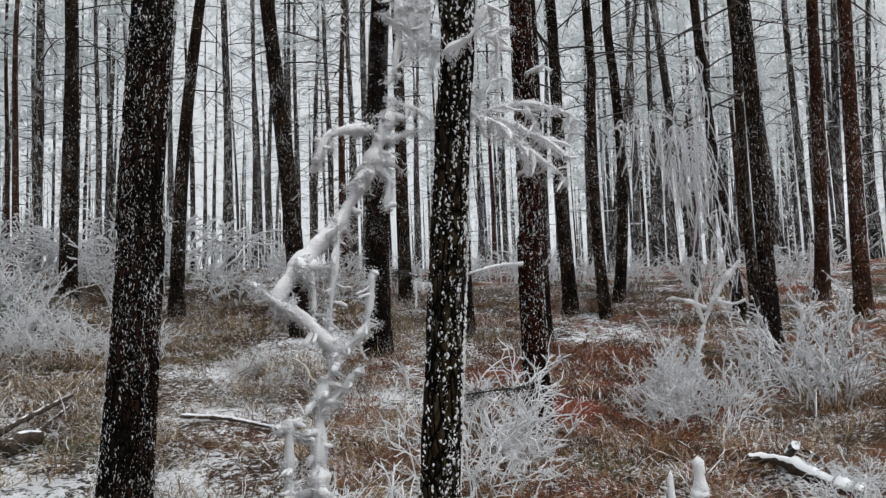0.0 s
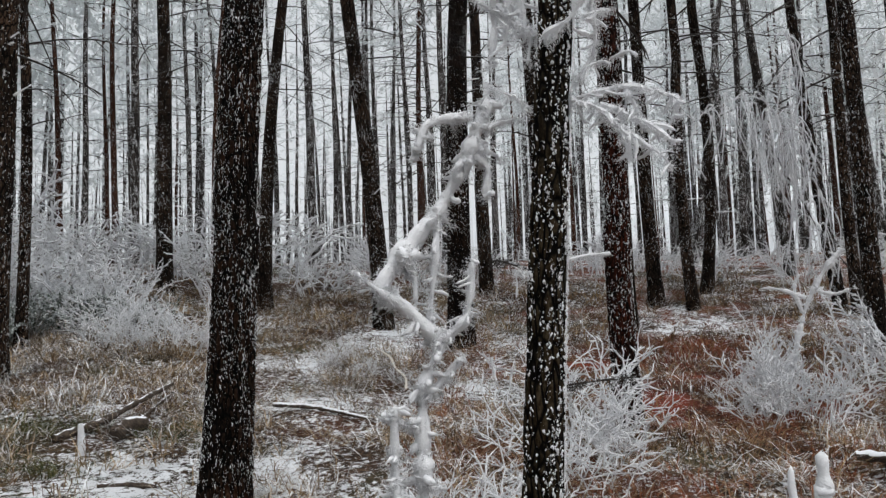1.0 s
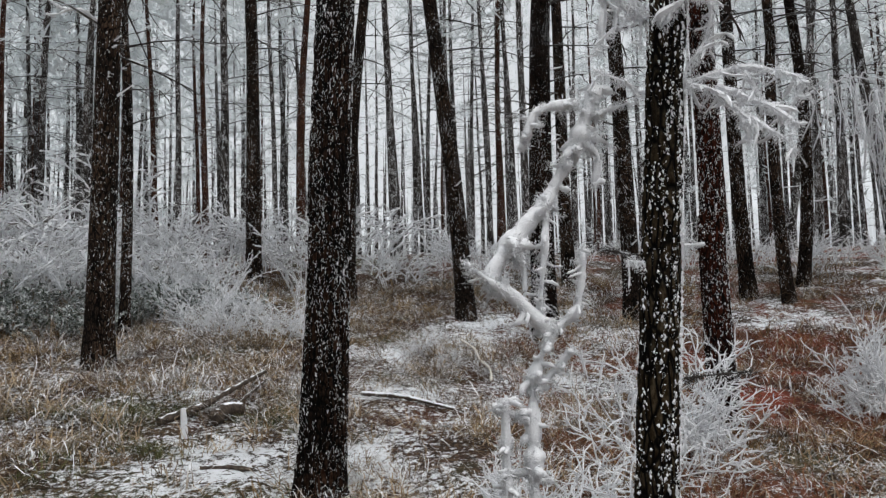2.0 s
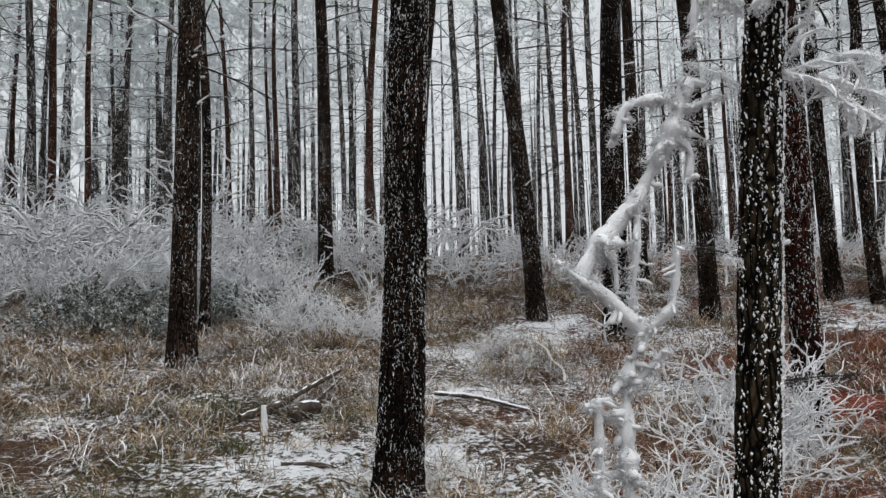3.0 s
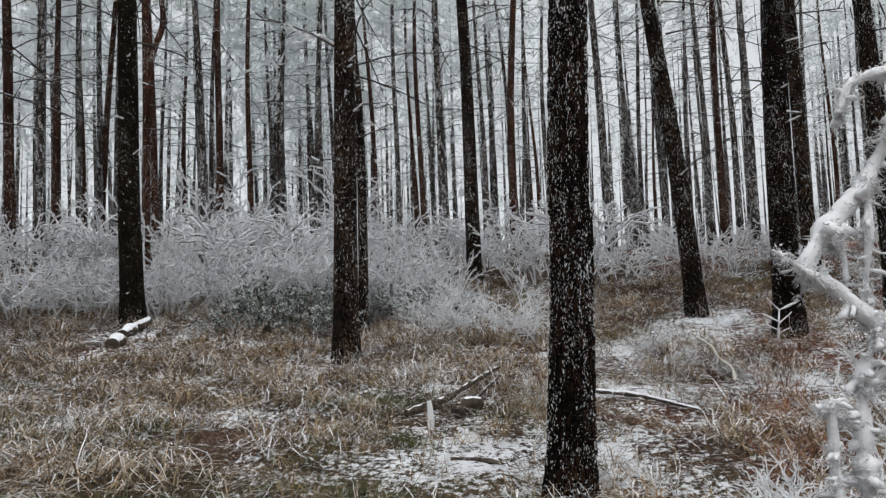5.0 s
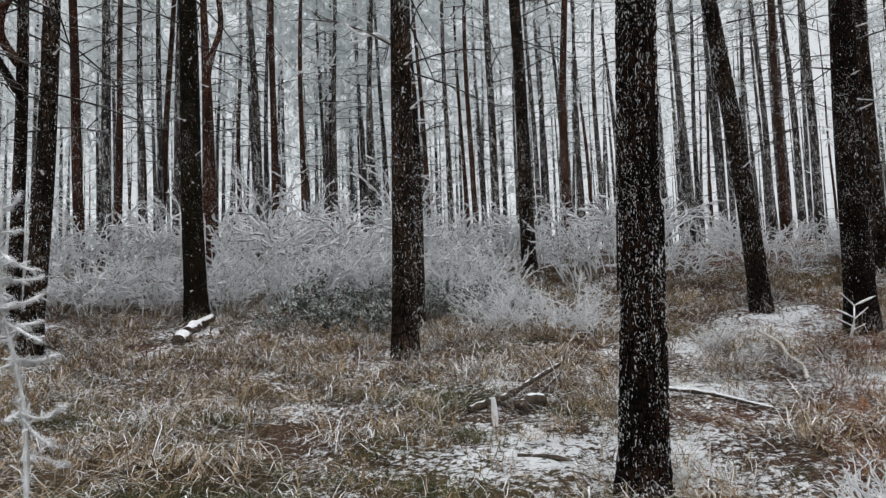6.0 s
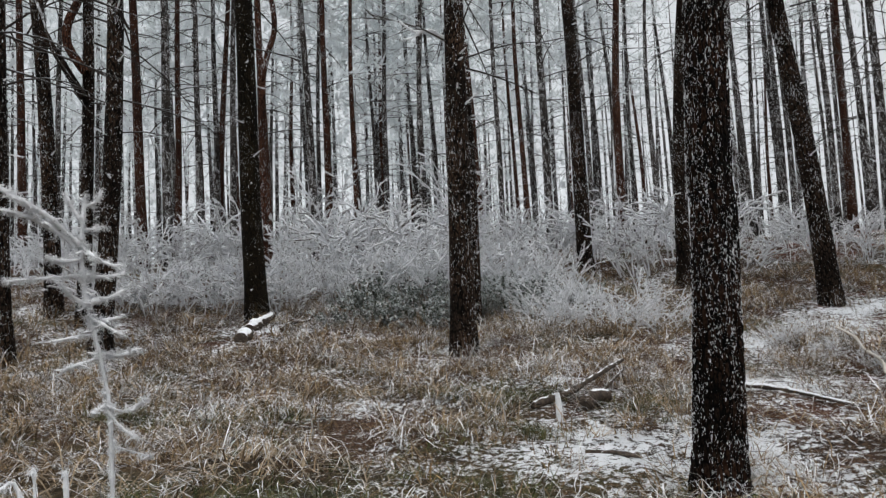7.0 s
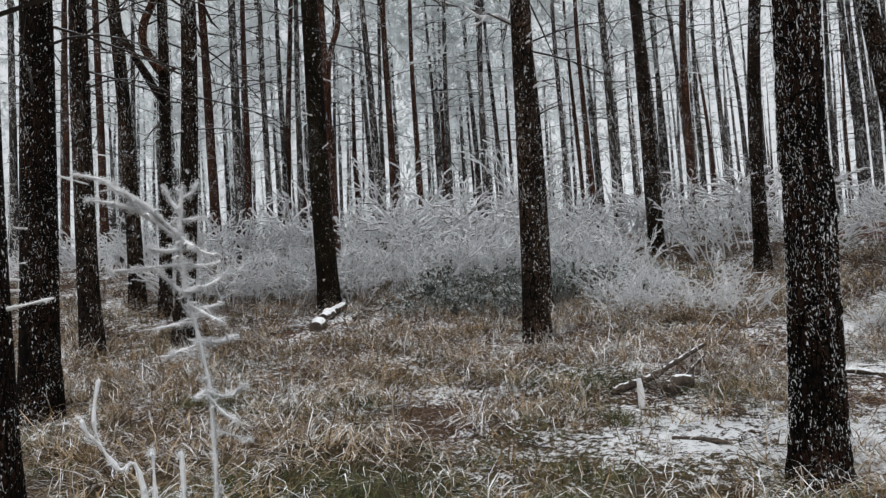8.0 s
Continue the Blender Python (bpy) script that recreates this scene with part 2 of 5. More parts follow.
class Buf:
    """Gathers triangles and quads for one mesh."""

    def __init__(self):
        self.v, self.tri, self.quad, self.c, self.count = [], [], [], [], 0

    def add(self, verts, faces):
        self.many(np.asarray(verts, float)[None], faces)

    def many(self, verts, faces, along=None):
        """Pieces of one pattern: verts is pieces x corners x 3, faces are the corners of one piece."""
        pieces, corners, _ = verts.shape
        self.v.append(verts.reshape(-1, 3))
        first = self.count + corners * np.arange(pieces)[:, None, None]
        for size, store in ((3, self.tri), (4, self.quad)):
            f = [x for x in faces if len(x) == size]
            if f:
                store.append((first + np.array(f)[None]).reshape(-1, size))
        self.count += pieces * corners
        if along is not None:
            self.c.append(np.tile(np.asarray(along, float), pieces))

    def mesh(self, name, mat, smooth=False):
        me = bpy.data.meshes.new(name)
        v = np.concatenate(self.v)
        loops = [np.concatenate(s).ravel() for s in (self.tri, self.quad) if s]
        sizes = np.concatenate([np.full(sum(len(x) for x in s), k) for k, s in ((3, self.tri), (4, self.quad)) if s])
        loops = np.concatenate(loops).astype(np.int32)
        me.vertices.add(len(v))
        me.vertices.foreach_set("co", v.ravel())
        me.loops.add(len(loops))
        me.loops.foreach_set("vertex_index", loops)
        me.polygons.add(len(sizes))
        me.polygons.foreach_set("loop_start", (np.cumsum(sizes) - sizes).astype(np.int32))
        me.polygons.foreach_set("use_smooth", np.full(len(sizes), smooth))
        me.update(calc_edges=True)
        me.validate()
        if self.c:
            a = me.attributes.new("along", "FLOAT", "POINT")
            a.data.foreach_set("value", np.concatenate(self.c))
        me.materials.append(mat)
        return me


def part(name, data, parent, label="", kind=""):
    ob = new(name, data)
    ob.parent = parent
    return tagged(ob, label=label, kind=kind)


def frame_of(d):
    d = d / (np.linalg.norm(d) + 1e-9)
    a = np.array((0.0, 0.0, 1.0)) if abs(d[2]) < 0.9 else np.array((1.0, 0.0, 0.0))
    s = np.cross(d, a)
    s /= np.linalg.norm(s)
    return s, np.cross(s, d)


def tube(buf, pts, radii, sides=3, tip=True):
    """A tube along pts; it closes in a point when tip is set."""
    pts = [np.asarray(p, float) for p in pts]
    verts, faces = [], []
    last = len(pts) - 1
    s = None
    for i, p in enumerate(pts):
        d = pts[min(i + 1, last)] - pts[max(i - 1, 0)]
        if s is None:
            s, u = frame_of(d)
        else:
            d = d / (np.linalg.norm(d) + 1e-9)
            s = s - d * np.dot(s, d)
            s /= np.linalg.norm(s) + 1e-9
            u = np.cross(s, d)
        if i == last and tip:
            verts.append(p)
            break
        for j in range(sides):
            a = 2 * math.pi * j / sides
            verts.append(p + radii[i] * (math.cos(a) * s + math.sin(a) * u))
    for i in range(last):
        for j in range(sides):
            a, b = i * sides + j, i * sides + (j + 1) % sides
            if i == last - 1 and tip:
                faces.append((a, b, last * sides))
            else:
                faces.append((a, b, b + sides, a + sides))
    buf.add(verts, faces)


def units(gen, count):
    v = gen.normal(size=(count, 3))
    return v / np.linalg.norm(v, axis=1, keepdims=True)


def sides_of(d):
    """Two directions square to each row of d."""
    a = np.where(np.abs(d[:, 2:]) < 0.9, np.array([[0.0, 0, 1]]), np.array([[1.0, 0, 0]]))
    s = np.cross(d, a)
    s /= np.linalg.norm(s, axis=1, keepdims=True)
    return s, np.cross(s, d)


def spikes(buf, p, d, length, width):
    """Many thin three-sided needles."""
    d = d / (np.linalg.norm(d, axis=1, keepdims=True) + 1e-9)
    s, u = sides_of(d)
    w = width[:, None]
    buf.many(np.stack([p + s * w, p - 0.5 * s * w + 0.87 * u * w, p - 0.5 * s * w - 0.87 * u * w, p + d * length[:, None]], 1),
             [(0, 1, 3), (1, 2, 3), (2, 0, 3)])


def blades(buf, p, d, length, width):
    """Many flat pointed blades."""
    d = d / (np.linalg.norm(d, axis=1, keepdims=True) + 1e-9)
    s, u = sides_of(d)
    w = width[:, None]
    buf.many(np.stack([p - s * w, p + s * w, p + d * length[:, None]], 1), [(0, 1, 2)])


def unit(rng):
    v = np.array([rng.gauss(0, 1) for _ in range(3)])
    return v / np.linalg.norm(v)


def path_points(pts, step):
    """Points at even steps along a smooth line through pts, with the share of the way."""
    pts = [np.asarray(p, float) for p in pts]
    if len(pts) == 2:
        pts = [pts[0], (pts[0] + pts[1]) / 2, pts[1]]
    out = []
    for i in range(len(pts) - 1):
        p0, p1, p2, p3 = pts[max(i - 1, 0)], pts[i], pts[i + 1], pts[min(i + 2, len(pts) - 1)]
        k = max(2, int(np.linalg.norm(p2 - p1) / step))
        for j in range(k):
            t = j / k
            out.append(0.5 * (2 * p1 + (p2 - p0) * t + (2 * p0 - 5 * p1 + 4 * p2 - p3) * t * t + (3 * p1 - p0 - 3 * p2 + p3) * t ** 3))
    out.append(pts[-1])
    return out


def rime_branch(buf, rng, pts, r0, r1, fuzz=1.0, sides=7, droop=0.3, shag=1.0):
    """A branch swollen with rime: a lumpy coat, bristling with needles."""
    line = path_points(pts, 0.012)
    k = len(line)
    radii = []
    for i, p in enumerate(line):
        r = r0 + (r1 - r0) * i / k
        radii.append(max(r * (0.60 + 0.75 * noise.noise(Vector(p) * 14) + 0.3 * noise.noise(Vector(p) * 37) + 0.2 * rng.random()), r * 0.28))
    tube(buf, line, radii, sides)
    stubs = int(k * 0.30 * fuzz)
    for _ in range(stubs):
        i = rng.randrange(1, k)
        d = unit(rng)
        d[2] = d[2] * 0.6 - droop * 0.4
        ln = radii[i] * rng.uniform(1.2, 3.6) + 0.012
        q = line[i] + d * ln
        mid = (line[i] + q) / 2 + unit(rng) * ln * 0.15
        tube(buf, [line[i], mid, q], [radii[i] * 0.5, radii[i] * 0.55, radii[i] * 0.25], 5)
        for c in (mid, q):
            line.append(c)
            radii.append(radii[i] * 0.55)
    gen = np.random.default_rng(rng.randrange(10 ** 6))
    each = min(26, max(3, int(17 * fuzz)))
    lump = np.repeat([1.0 + 0.9 * noise.noise(Vector(p) * 11 + Vector((5, 5, 5))) for p in line], each)
    r = np.repeat(np.maximum(radii, 0.004), each)
    p = np.repeat(np.array(line), each, axis=0)
    d = units(gen, len(r))
    d[:, 2] -= droop * gen.random(len(r))
    p = p + d * r[:, None] * 0.55 + (gen.random((len(r), 3)) - 0.5) * 0.02
    spikes(buf, p, d + 0.5 * units(gen, len(r)), shag * lump * (r * gen.uniform(0.3, 0.9, len(r)) + 0.004), r * gen.uniform(0.05, 0.13, len(r)) + 0.0006)


def side_sprigs(buf, rng, pts, length, radius, droop):
    """Short rimed twigs all along a branch."""
    for p in path_points(pts, 0.018)[1:]:
        if rng.random() < 0.8:
            d = unit(rng) * np.array((1.0, 1.0, 0.6)) - np.array((0, 0, 0.5 * droop))
            ln = length * rng.uniform(0.35, 1.0)
            rime_branch(buf, rng, [p, p + d * ln * 0.5 + unit(rng) * 0.006, p + d * ln], radius, radius * 0.75, 0.5, 5, droop, 1.0)


def rimed_thing(name, label, category, branches, mat, seed, fuzz=1.0, droop=0.3, shag=1.0, stem_mat=None, sprigs=0.0, smooth=False):
    """A small tree of single rimed branches on an empty at its foot; the first is its stem."""
    rng = random.Random(seed)
    foot = branches[0][0][0]
    ob = new(name)
    ob.location = foot
    for i, (pts, r0, r1) in enumerate(branches):
        buf = Buf()
        local = [np.asarray(p, float) - np.asarray(foot, float) for p in pts]
        rime_branch(buf, rng, local, r0, r1, fuzz, 7, droop, shag)
        if sprigs and (i or len(pts) > 4):
            side_sprigs(buf, rng, local[-4:] if not i else local, sprigs, 0.7 * r1, droop)
        kind = "branch" if i else "stem"
        part(kind, buf.mesh(kind, mat if i else stem_mat or mat, smooth), ob)
    return tagged(ob, label, category)


def ground_z(x, y):
    """The bare slope: a shallow bowl that rises away from the camera and flattens out."""
    r = math.hypot(x, y)
    k = min(1.0, 14.0 / max(r, 1e-6))
    u, w = x * k, y * k
    z = 0.006 - 0.007 * u + 0.014 * w + 0.0079 * u * u - 0.0014 * u * w + 0.0094 * w * w
    for hx, hy, deep, wide in ((-1.22, 12.7, 0.24, 1.2), (1.6, 9.0, 0.06, 0.8), (-3.9, 9.35, 0.13, 0.8)):
        z -= deep * math.exp(-((x - hx) ** 2 + (y - hy) ** 2) / (2 * wide * wide))
    return z + (1.6 * (1 - math.exp(-(r - 14) * 0.1)) if r > 14 else 0.0)


def lumps(x, y):
    fade = 1.0 / (1.0 + (math.hypot(x, y) / 30.0) ** 2)
    return fade * (0.10 * noise.noise(Vector((x * 0.5, y * 0.5, 3.0))) + 0.065 * noise.noise(Vector((x * 1.9, y * 1.9, 7.0))) + 0.028 * noise.noise(Vector((x * 7, y * 7, 1.0))))


def floor_z(x, y):
    return ground_z(x, y) + lumps(x, y)


# ---- the ground, one sheet ----
buf = Buf()
radii = [0.0]
while radii[-1] < 420:
    radii.append(radii[-1] + max(0.06, radii[-1] * 0.022))
SEGS = 240
verts = [(0, 0, floor_z(0, 0))]
for r in radii[1:]:
    for j in range(SEGS):
        a = 2 * math.pi * j / SEGS
        x, y = r * math.cos(a), r * math.sin(a)
        verts.append((x, y, floor_z(x, y)))
faces = [(0, 1 + j, 1 + (j + 1) % SEGS) for j in range(SEGS)]
for i in range(len(radii) - 2):
    a0, b0 = 1 + i * SEGS, 1 + (i + 1) * SEGS
    for j in range(SEGS):
        faces.append((a0 + j, b0 + j, b0 + (j + 1) % SEGS, a0 + (j + 1) % SEGS))
buf.add(verts, faces)
tagged(new("ground", buf.mesh("ground", FLOOR, True)), "brown needle litter with thin patches of snow", "ground", kind="structure")

# ---- pines ----


def crown_mesh(name, seed, branches, tufts, count, size):
    """Upper branches with rimed needles, from 0 up to about 10 m."""
    rng = random.Random(seed)
    gen = np.random.default_rng(seed)
    buf = Buf()
    for i in range(branches):
        z = 10.0 * (i / branches) ** 0.9 * rng.uniform(0.9, 1.1)
        a = rng.uniform(0, 2 * math.pi)
        reach = (2.4 - 2.0 * z / 10.5) * rng.uniform(0.6, 1.15) + 0.3
        out = np.array((math.cos(a), math.sin(a), 0))
        side = np.array((-out[1], out[0], 0))
        rise = rng.uniform(-0.15, 0.5)
        end = out * reach + np.array((0, 0, z + rise * reach))
        tube(buf, [np.array((0, 0, z)), out * reach * 0.5 + np.array((0, 0, z + rise * reach * 0.25)), end], [0.02, 0.015, 0.006], 3)
        for j in range(tufts):
            t = rng.uniform(0.3, 1.05)
            q = out * reach * t + side * rng.uniform(-0.5, 0.5) * reach * t + np.array((0, 0, z + rise * t * t * reach + rng.uniform(-0.05, 0.2)))
            q0 = out * reach * t * 0.8 + np.array((0, 0, z + rise * t * t * reach * 0.64))
            tube(buf, [q0, q], [0.008, 0.004], 3)
            puff = rng.uniform(0.6, 1.25) * size
            p = q + units(gen, count) * gen.random((count, 1)) * puff * np.array([[1.0, 1.0, 0.55]])
            d = p - q + 0.6 * puff * units(gen, count) + 0.3 * puff * out
            d[:, 2] += 0.15 * puff
            blades(buf, p, d, size * gen.uniform(0.45, 0.95, count), size * gen.uniform(0.06, 0.12, count))
    return buf.mesh(name, NEEDLES)


def limbs_mesh(name, seed, count, low, high, reach0, fine=1):
    """Bare side branches along a trunk, with drooping rimed twigs."""
    rng = random.Random(seed)
    buf = Buf()
    for i in range(count):
        z = low + (high - low) * (i + rng.random()) / count
        a = rng.uniform(0, 2 * math.pi)
        ln = reach0 * rng.uniform(0.25, 1.0)
        out = np.array((math.cos(a), math.sin(a), 0))
        rise = rng.uniform(-0.25, 0.45)
        pts = []
        bend = unit(rng) * 0.10
        for k in range(5):
            t = k / 4
            pts.append(out * (0.06 + ln * t) + bend * math.sin(2.5 * t) * ln + np.array((0, 0, z + rise * ln * t - 0.25 * ln * t * t)))
        tube(buf, pts, [0.016, 0.013, 0.010, 0.008, 0.004], 3)
        for _ in range(int(4 * fine)):
            k = rng.randrange(1, 4)
            p = pts[k] + (pts[k + 1] - pts[k]) * rng.random()
            d = out * 0.6 + unit(rng) * 0.7 + np.array((0, 0, -0.15))
            q = p + d * ln * rng.uniform(0.15, 0.4)
            tube(buf, [p, (p + q) / 2 + unit(rng) * 0.03, q], [0.008, 0.007, 0.003], 3)
    return buf.mesh(name, BRANCH)


CROWNS = [crown_mesh("rimed_crown", 10 + i, 30, 4, 15, 0.29) for i in range(5)]
CROWNS_THIN = [crown_mesh("thin_rimed_crown", 20 + i, 20, 4, 16, 0.24) for i in range(3)]
CROWNS_FAR = [crown_mesh("rimed_crown_far", 30 + i, 24, 4, 10, 0.42) for i in range(4)]
BARE_NEAR = [limbs_mesh("bare_limbs", 50 + i, 26, 2.6, 12.0, 1.7, 1.0) for i in range(5)]
BARE_FAR = [limbs_mesh("bare_limbs_far", 70 + i, 20, 2.0, 12.0, 1.9, 0.5) for i in range(4)]


def trunk_at(lean, bow, bow_z, z):
    """How far the trunk's middle stands off its foot at height z."""
    s = 1.0 - ((z - bow_z) / max(bow_z, 2.5)) ** 2
    s = max(s, 0.0) if z < 2 * bow_z else 0.0
    w = 0.03 * math.sin(z * 0.7 + lean[0] * 50)
    return lean[0] * z + bow[0] * s + w * min(1, z / 4), lean[1] * z + bow[1] * s


def trunk_mesh(name, seed, dia, height, lean, bow, bow_z, mat, detail):
    """A tapered trunk with a flared foot; near ones have their bark plates in relief."""
    buf = Buf()
    sides = (10, 20, 72)[detail]
    zs = [-0.25]
    while zs[-1] < height:
        z = zs[-1]
        zs.append(z + ((0.9, 0.35, 0.022)[detail] if z < (3.0, 5.0, 3.4)[detail] else 0.8))
    verts, faces = [], []
    for z in zs:
        r = 0.5 * dia * (1.12 - 0.12 * min(max(z, 0), 1.2) / 1.2) * max(0.06, 1 - max(z - 1.2, 0) / (height * 1.06))
        r += 0.5 * dia * 0.28 * math.exp(-max(z, 0) / 0.14)
        ox, oy = trunk_at(lean, bow, bow_z, max(z, 0))
        for j in range(sides):
            a = 2 * math.pi * j / sides
            rr = r
            ca, sa = math.cos(a), math.sin(a)
            if detail:
                rr *= 1 + 0.05 * noise.noise(Vector((ca * 1.4, sa * 1.4, z * 0.8 + seed)))
                rr += 0.5 * dia * 0.12 * math.exp(-max(z, 0) / 0.14) * noise.noise(Vector((ca * 2, sa * 2, seed)))
            if detail == 2 and z < 3.6:
                p = Vector((ca * r * 26, sa * r * 26, z * 8.5 + seed))
                p += 0.5 * noise.noise_vector(p * 0.7)
                dist = noise.voronoi(p)[0]
                edge = min(1.0, (dist[1] - dist[0]) / 0.28)
                rr += dia * 0.05 * (edge - 1.0) + dia * 0.012 * noise.noise(p * 3.1)
            verts.append((ox + rr * ca, oy + rr * sa, z))
    for i in range(len(zs) - 1):
        for j in range(sides):
            a, b = i * sides + j, i * sides + (j + 1) % sides
            faces.append((a, b, b + sides, a + sides))
    verts.append((*trunk_at(lean, bow, bow_z, zs[-1]), zs[-1] + 0.2))
    k = (len(zs) - 1) * sides
    faces.extend((k + j, k + (j + 1) % sides, len(verts) - 1) for j in range(sides))
    buf.add(verts, faces)
    return buf.mesh(name, mat, True)


def flecks_mesh(name, seed, dia, height, lean, bow, bow_z, count, size, side, bias, stretch=1.0, low=0.2):
    """Crusts of rime caught in the bark, thickest towards the windward side."""
    rng = random.Random(seed)
    buf = Buf()
    while count > 0:
        z = rng.uniform(low, height)
        a = rng.uniform(-math.pi, math.pi)
        if rng.random() > (1 - bias) + bias * (0.5 + 0.5 * math.cos(a - side)) ** 2:
            continue
        if 1.5 * noise.noise(Vector((math.cos(a) * 3.2, math.sin(a) * 3.2, z * 5.0))) + noise.noise(Vector((math.cos(a) * 9, math.sin(a) * 9, z * 14.0))) + 0.6 * noise.noise(Vector((math.cos(a) * 1.1, math.sin(a) * 1.1, z * 1.3))) + rng.uniform(-0.4, 0.4) < 0.0:
            continue
        count -= 1
        ox, oy = trunk_at(lean, bow, bow_z, z)
        r = 0.5 * dia * (1.12 - 0.12 * min(z, 1.2) / 1.2) * (1 - max(z - 1.2, 0) / 19.0) + 0.5 * dia * 0.28 * math.exp(-z / 0.14)
        n = np.array((math.cos(a), math.sin(a), 0))
        t = np.array((-math.sin(a), math.cos(a), 0))
        s = size * (0.15 + 0.75 * rng.random() ** 2)
        h = s * rng.uniform(1.0, 4.5) * stretch
        tilt = rng.uniform(-0.4, 0.4)
        up = np.array((0, 0, 1.0)) + tilt * t
        c = np.array((ox, oy, z)) + n * r * 0.985
        o = c + n * s * rng.uniform(0.5, 1.1) + up * h * rng.uniform(-0.2, 0.4)
        ring = [c - t * s * rng.uniform(0.2, 0.8) + up * h * rng.uniform(-0.3, 0.3), c - up * h * 0.5 + t * s * rng.uniform(-0.3, 0.3), c + t * s * rng.uniform(0.2, 0.8) + up * h * rng.uniform(-0.3, 0.3), c + up * h * rng.uniform(0.4, 0.6)]
        buf.add(ring + [o], [(0, 1, 4), (1, 2, 4), (2, 3, 4), (3, 0, 4)])
    return buf.mesh(name, RIME_THICK)


seeds = iter(range(1000, 9000))


def pine(x, y, dia, lean=(0, 0), bow=(0, 0), bow_z=3.0, bark=None, detail=0, height=18.0, label="", flecks=0, fleck_size=0.006, stretch=1.0, side=0.0, bias=0.3, crown=True, stubs=0):
    seed = next(seeds)
    rng = random.Random(seed)
    ob = new("pine_tree")
    ob.location = (x, y, ground_z(x, y) - 0.02)
    ob.rotation_euler = (0, 0, 0)
    tagged(ob, label or "tall straight pine with dark rime-flecked bark", "tree", "pines of the forest")
    trunk = part("trunk", trunk_mesh("trunk", seed, dia, height, lean, bow, bow_z, bark or BARK, detail), ob)
    if flecks:
        part("rime_crust", flecks_mesh("rime_crust", seed, dia, 4.6, lean, bow, bow_z, flecks, fleck_size, side, bias, stretch), trunk, "white crusts of rime on the bark", "stuff")
    if stubs:
        buf = Buf()
        for i in range(stubs):
            z = rng.uniform(1.0, 5.0)
            ox, oy = trunk_at(lean, bow, bow_z, z)
            a = side + rng.gauss(0, 0.9)
            d = np.array((math.cos(a), math.sin(a), rng.uniform(-0.3, 0.4)))
            p = np.array((ox, oy, z)) + d * dia * 0.42
            rime_branch(buf, rng, [p, p + d * rng.uniform(0.06, 0.26) + unit(rng) * 0.03], 0.012, 0.008, 0.5, 5, 0.3, 1.2)
        part("rimed_stub", buf.mesh("rimed_stub", RIME_THICK), trunk, "short dead stubs capped with rime", "stuff")
    if crown:
        far = math.hypot(x, y) > 27 or y < -1
        near = math.hypot(x, y) < 13.5 or y < -1 or -0.14 < math.atan2(x, y) < 0.22
        li = part("side_branch", rng.choice(BARE_FAR if far else BARE_NEAR), ob, "thin bare branches edged with rime", "stuff")
        li.rotation_euler = (-lean[1] * 0.9, lean[0] * 0.9, 0)
        li.location = (0, 0, rng.uniform(-0.5, 1.2))
        cr = part("crown", rng.choice(CROWNS_THIN if near else CROWNS_FAR if far else CROWNS), ob, "needles white with rime", "stuff")
        z = height - 10.6
        ox, oy = trunk_at(lean, bow, bow_z, z)
        cr.location = (ox, oy, z)
        cr.rotation_euler = (0, 0, rng.uniform(0, 6.28))
    return ob


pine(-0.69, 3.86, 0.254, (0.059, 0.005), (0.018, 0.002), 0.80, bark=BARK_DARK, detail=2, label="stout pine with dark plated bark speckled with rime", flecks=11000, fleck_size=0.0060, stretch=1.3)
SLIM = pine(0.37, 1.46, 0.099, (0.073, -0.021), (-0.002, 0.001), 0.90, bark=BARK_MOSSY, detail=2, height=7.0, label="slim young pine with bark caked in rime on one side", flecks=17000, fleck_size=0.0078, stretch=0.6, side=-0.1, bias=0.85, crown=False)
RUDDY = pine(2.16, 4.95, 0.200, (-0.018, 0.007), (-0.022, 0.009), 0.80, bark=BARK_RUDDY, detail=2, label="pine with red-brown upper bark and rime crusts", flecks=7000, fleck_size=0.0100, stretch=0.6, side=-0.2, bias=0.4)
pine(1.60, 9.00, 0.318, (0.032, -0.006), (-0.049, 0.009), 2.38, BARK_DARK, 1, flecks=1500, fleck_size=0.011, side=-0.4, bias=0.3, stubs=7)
pine(0.68, 10.21, 0.260, (-0.083, 0.004), (0.048, -0.000), 2.40, BARK, 1, flecks=700, fleck_size=0.013, side=-0.4, bias=0.3, stubs=5)
pine(2.69, 12.25, 0.231, (-0.011, 0.002), (-0.031, 0.007), 2.42, BARK, 1, flecks=700, fleck_size=0.013, side=-0.4, bias=0.3, stubs=5)
pine(3.06, 9.93, 0.248, (-0.039, 0.012), (0.064, -0.020), 2.79, BARK, 1, flecks=700, fleck_size=0.013, side=-0.4, bias=0.3, stubs=5)
pine(3.94, 8.90, 0.135, (-0.007, 0.003), (-0.025, 0.011), 2.00, BARK, 1, flecks=700, fleck_size=0.013, side=-0.4, bias=0.3, stubs=5)
pine(5.12, 10.64, 0.226, (-0.021, 0.010), (-0.032, 0.015), 2.41, BARK, 1, flecks=700, fleck_size=0.013, side=-0.4, bias=0.3, stubs=5)
pine(5.43, 9.99, 0.174, (-0.017, 0.009), (-0.068, 0.035), 1.93, BARK, 1, flecks=700, fleck_size=0.013, side=-0.4, bias=0.3, stubs=5)
pine(6.15, 10.98, 0.192, (0.018, -0.010), (0.127, -0.071), 2.35, BARK, 1, flecks=700, fleck_size=0.013, side=-0.4, bias=0.3, stubs=5)
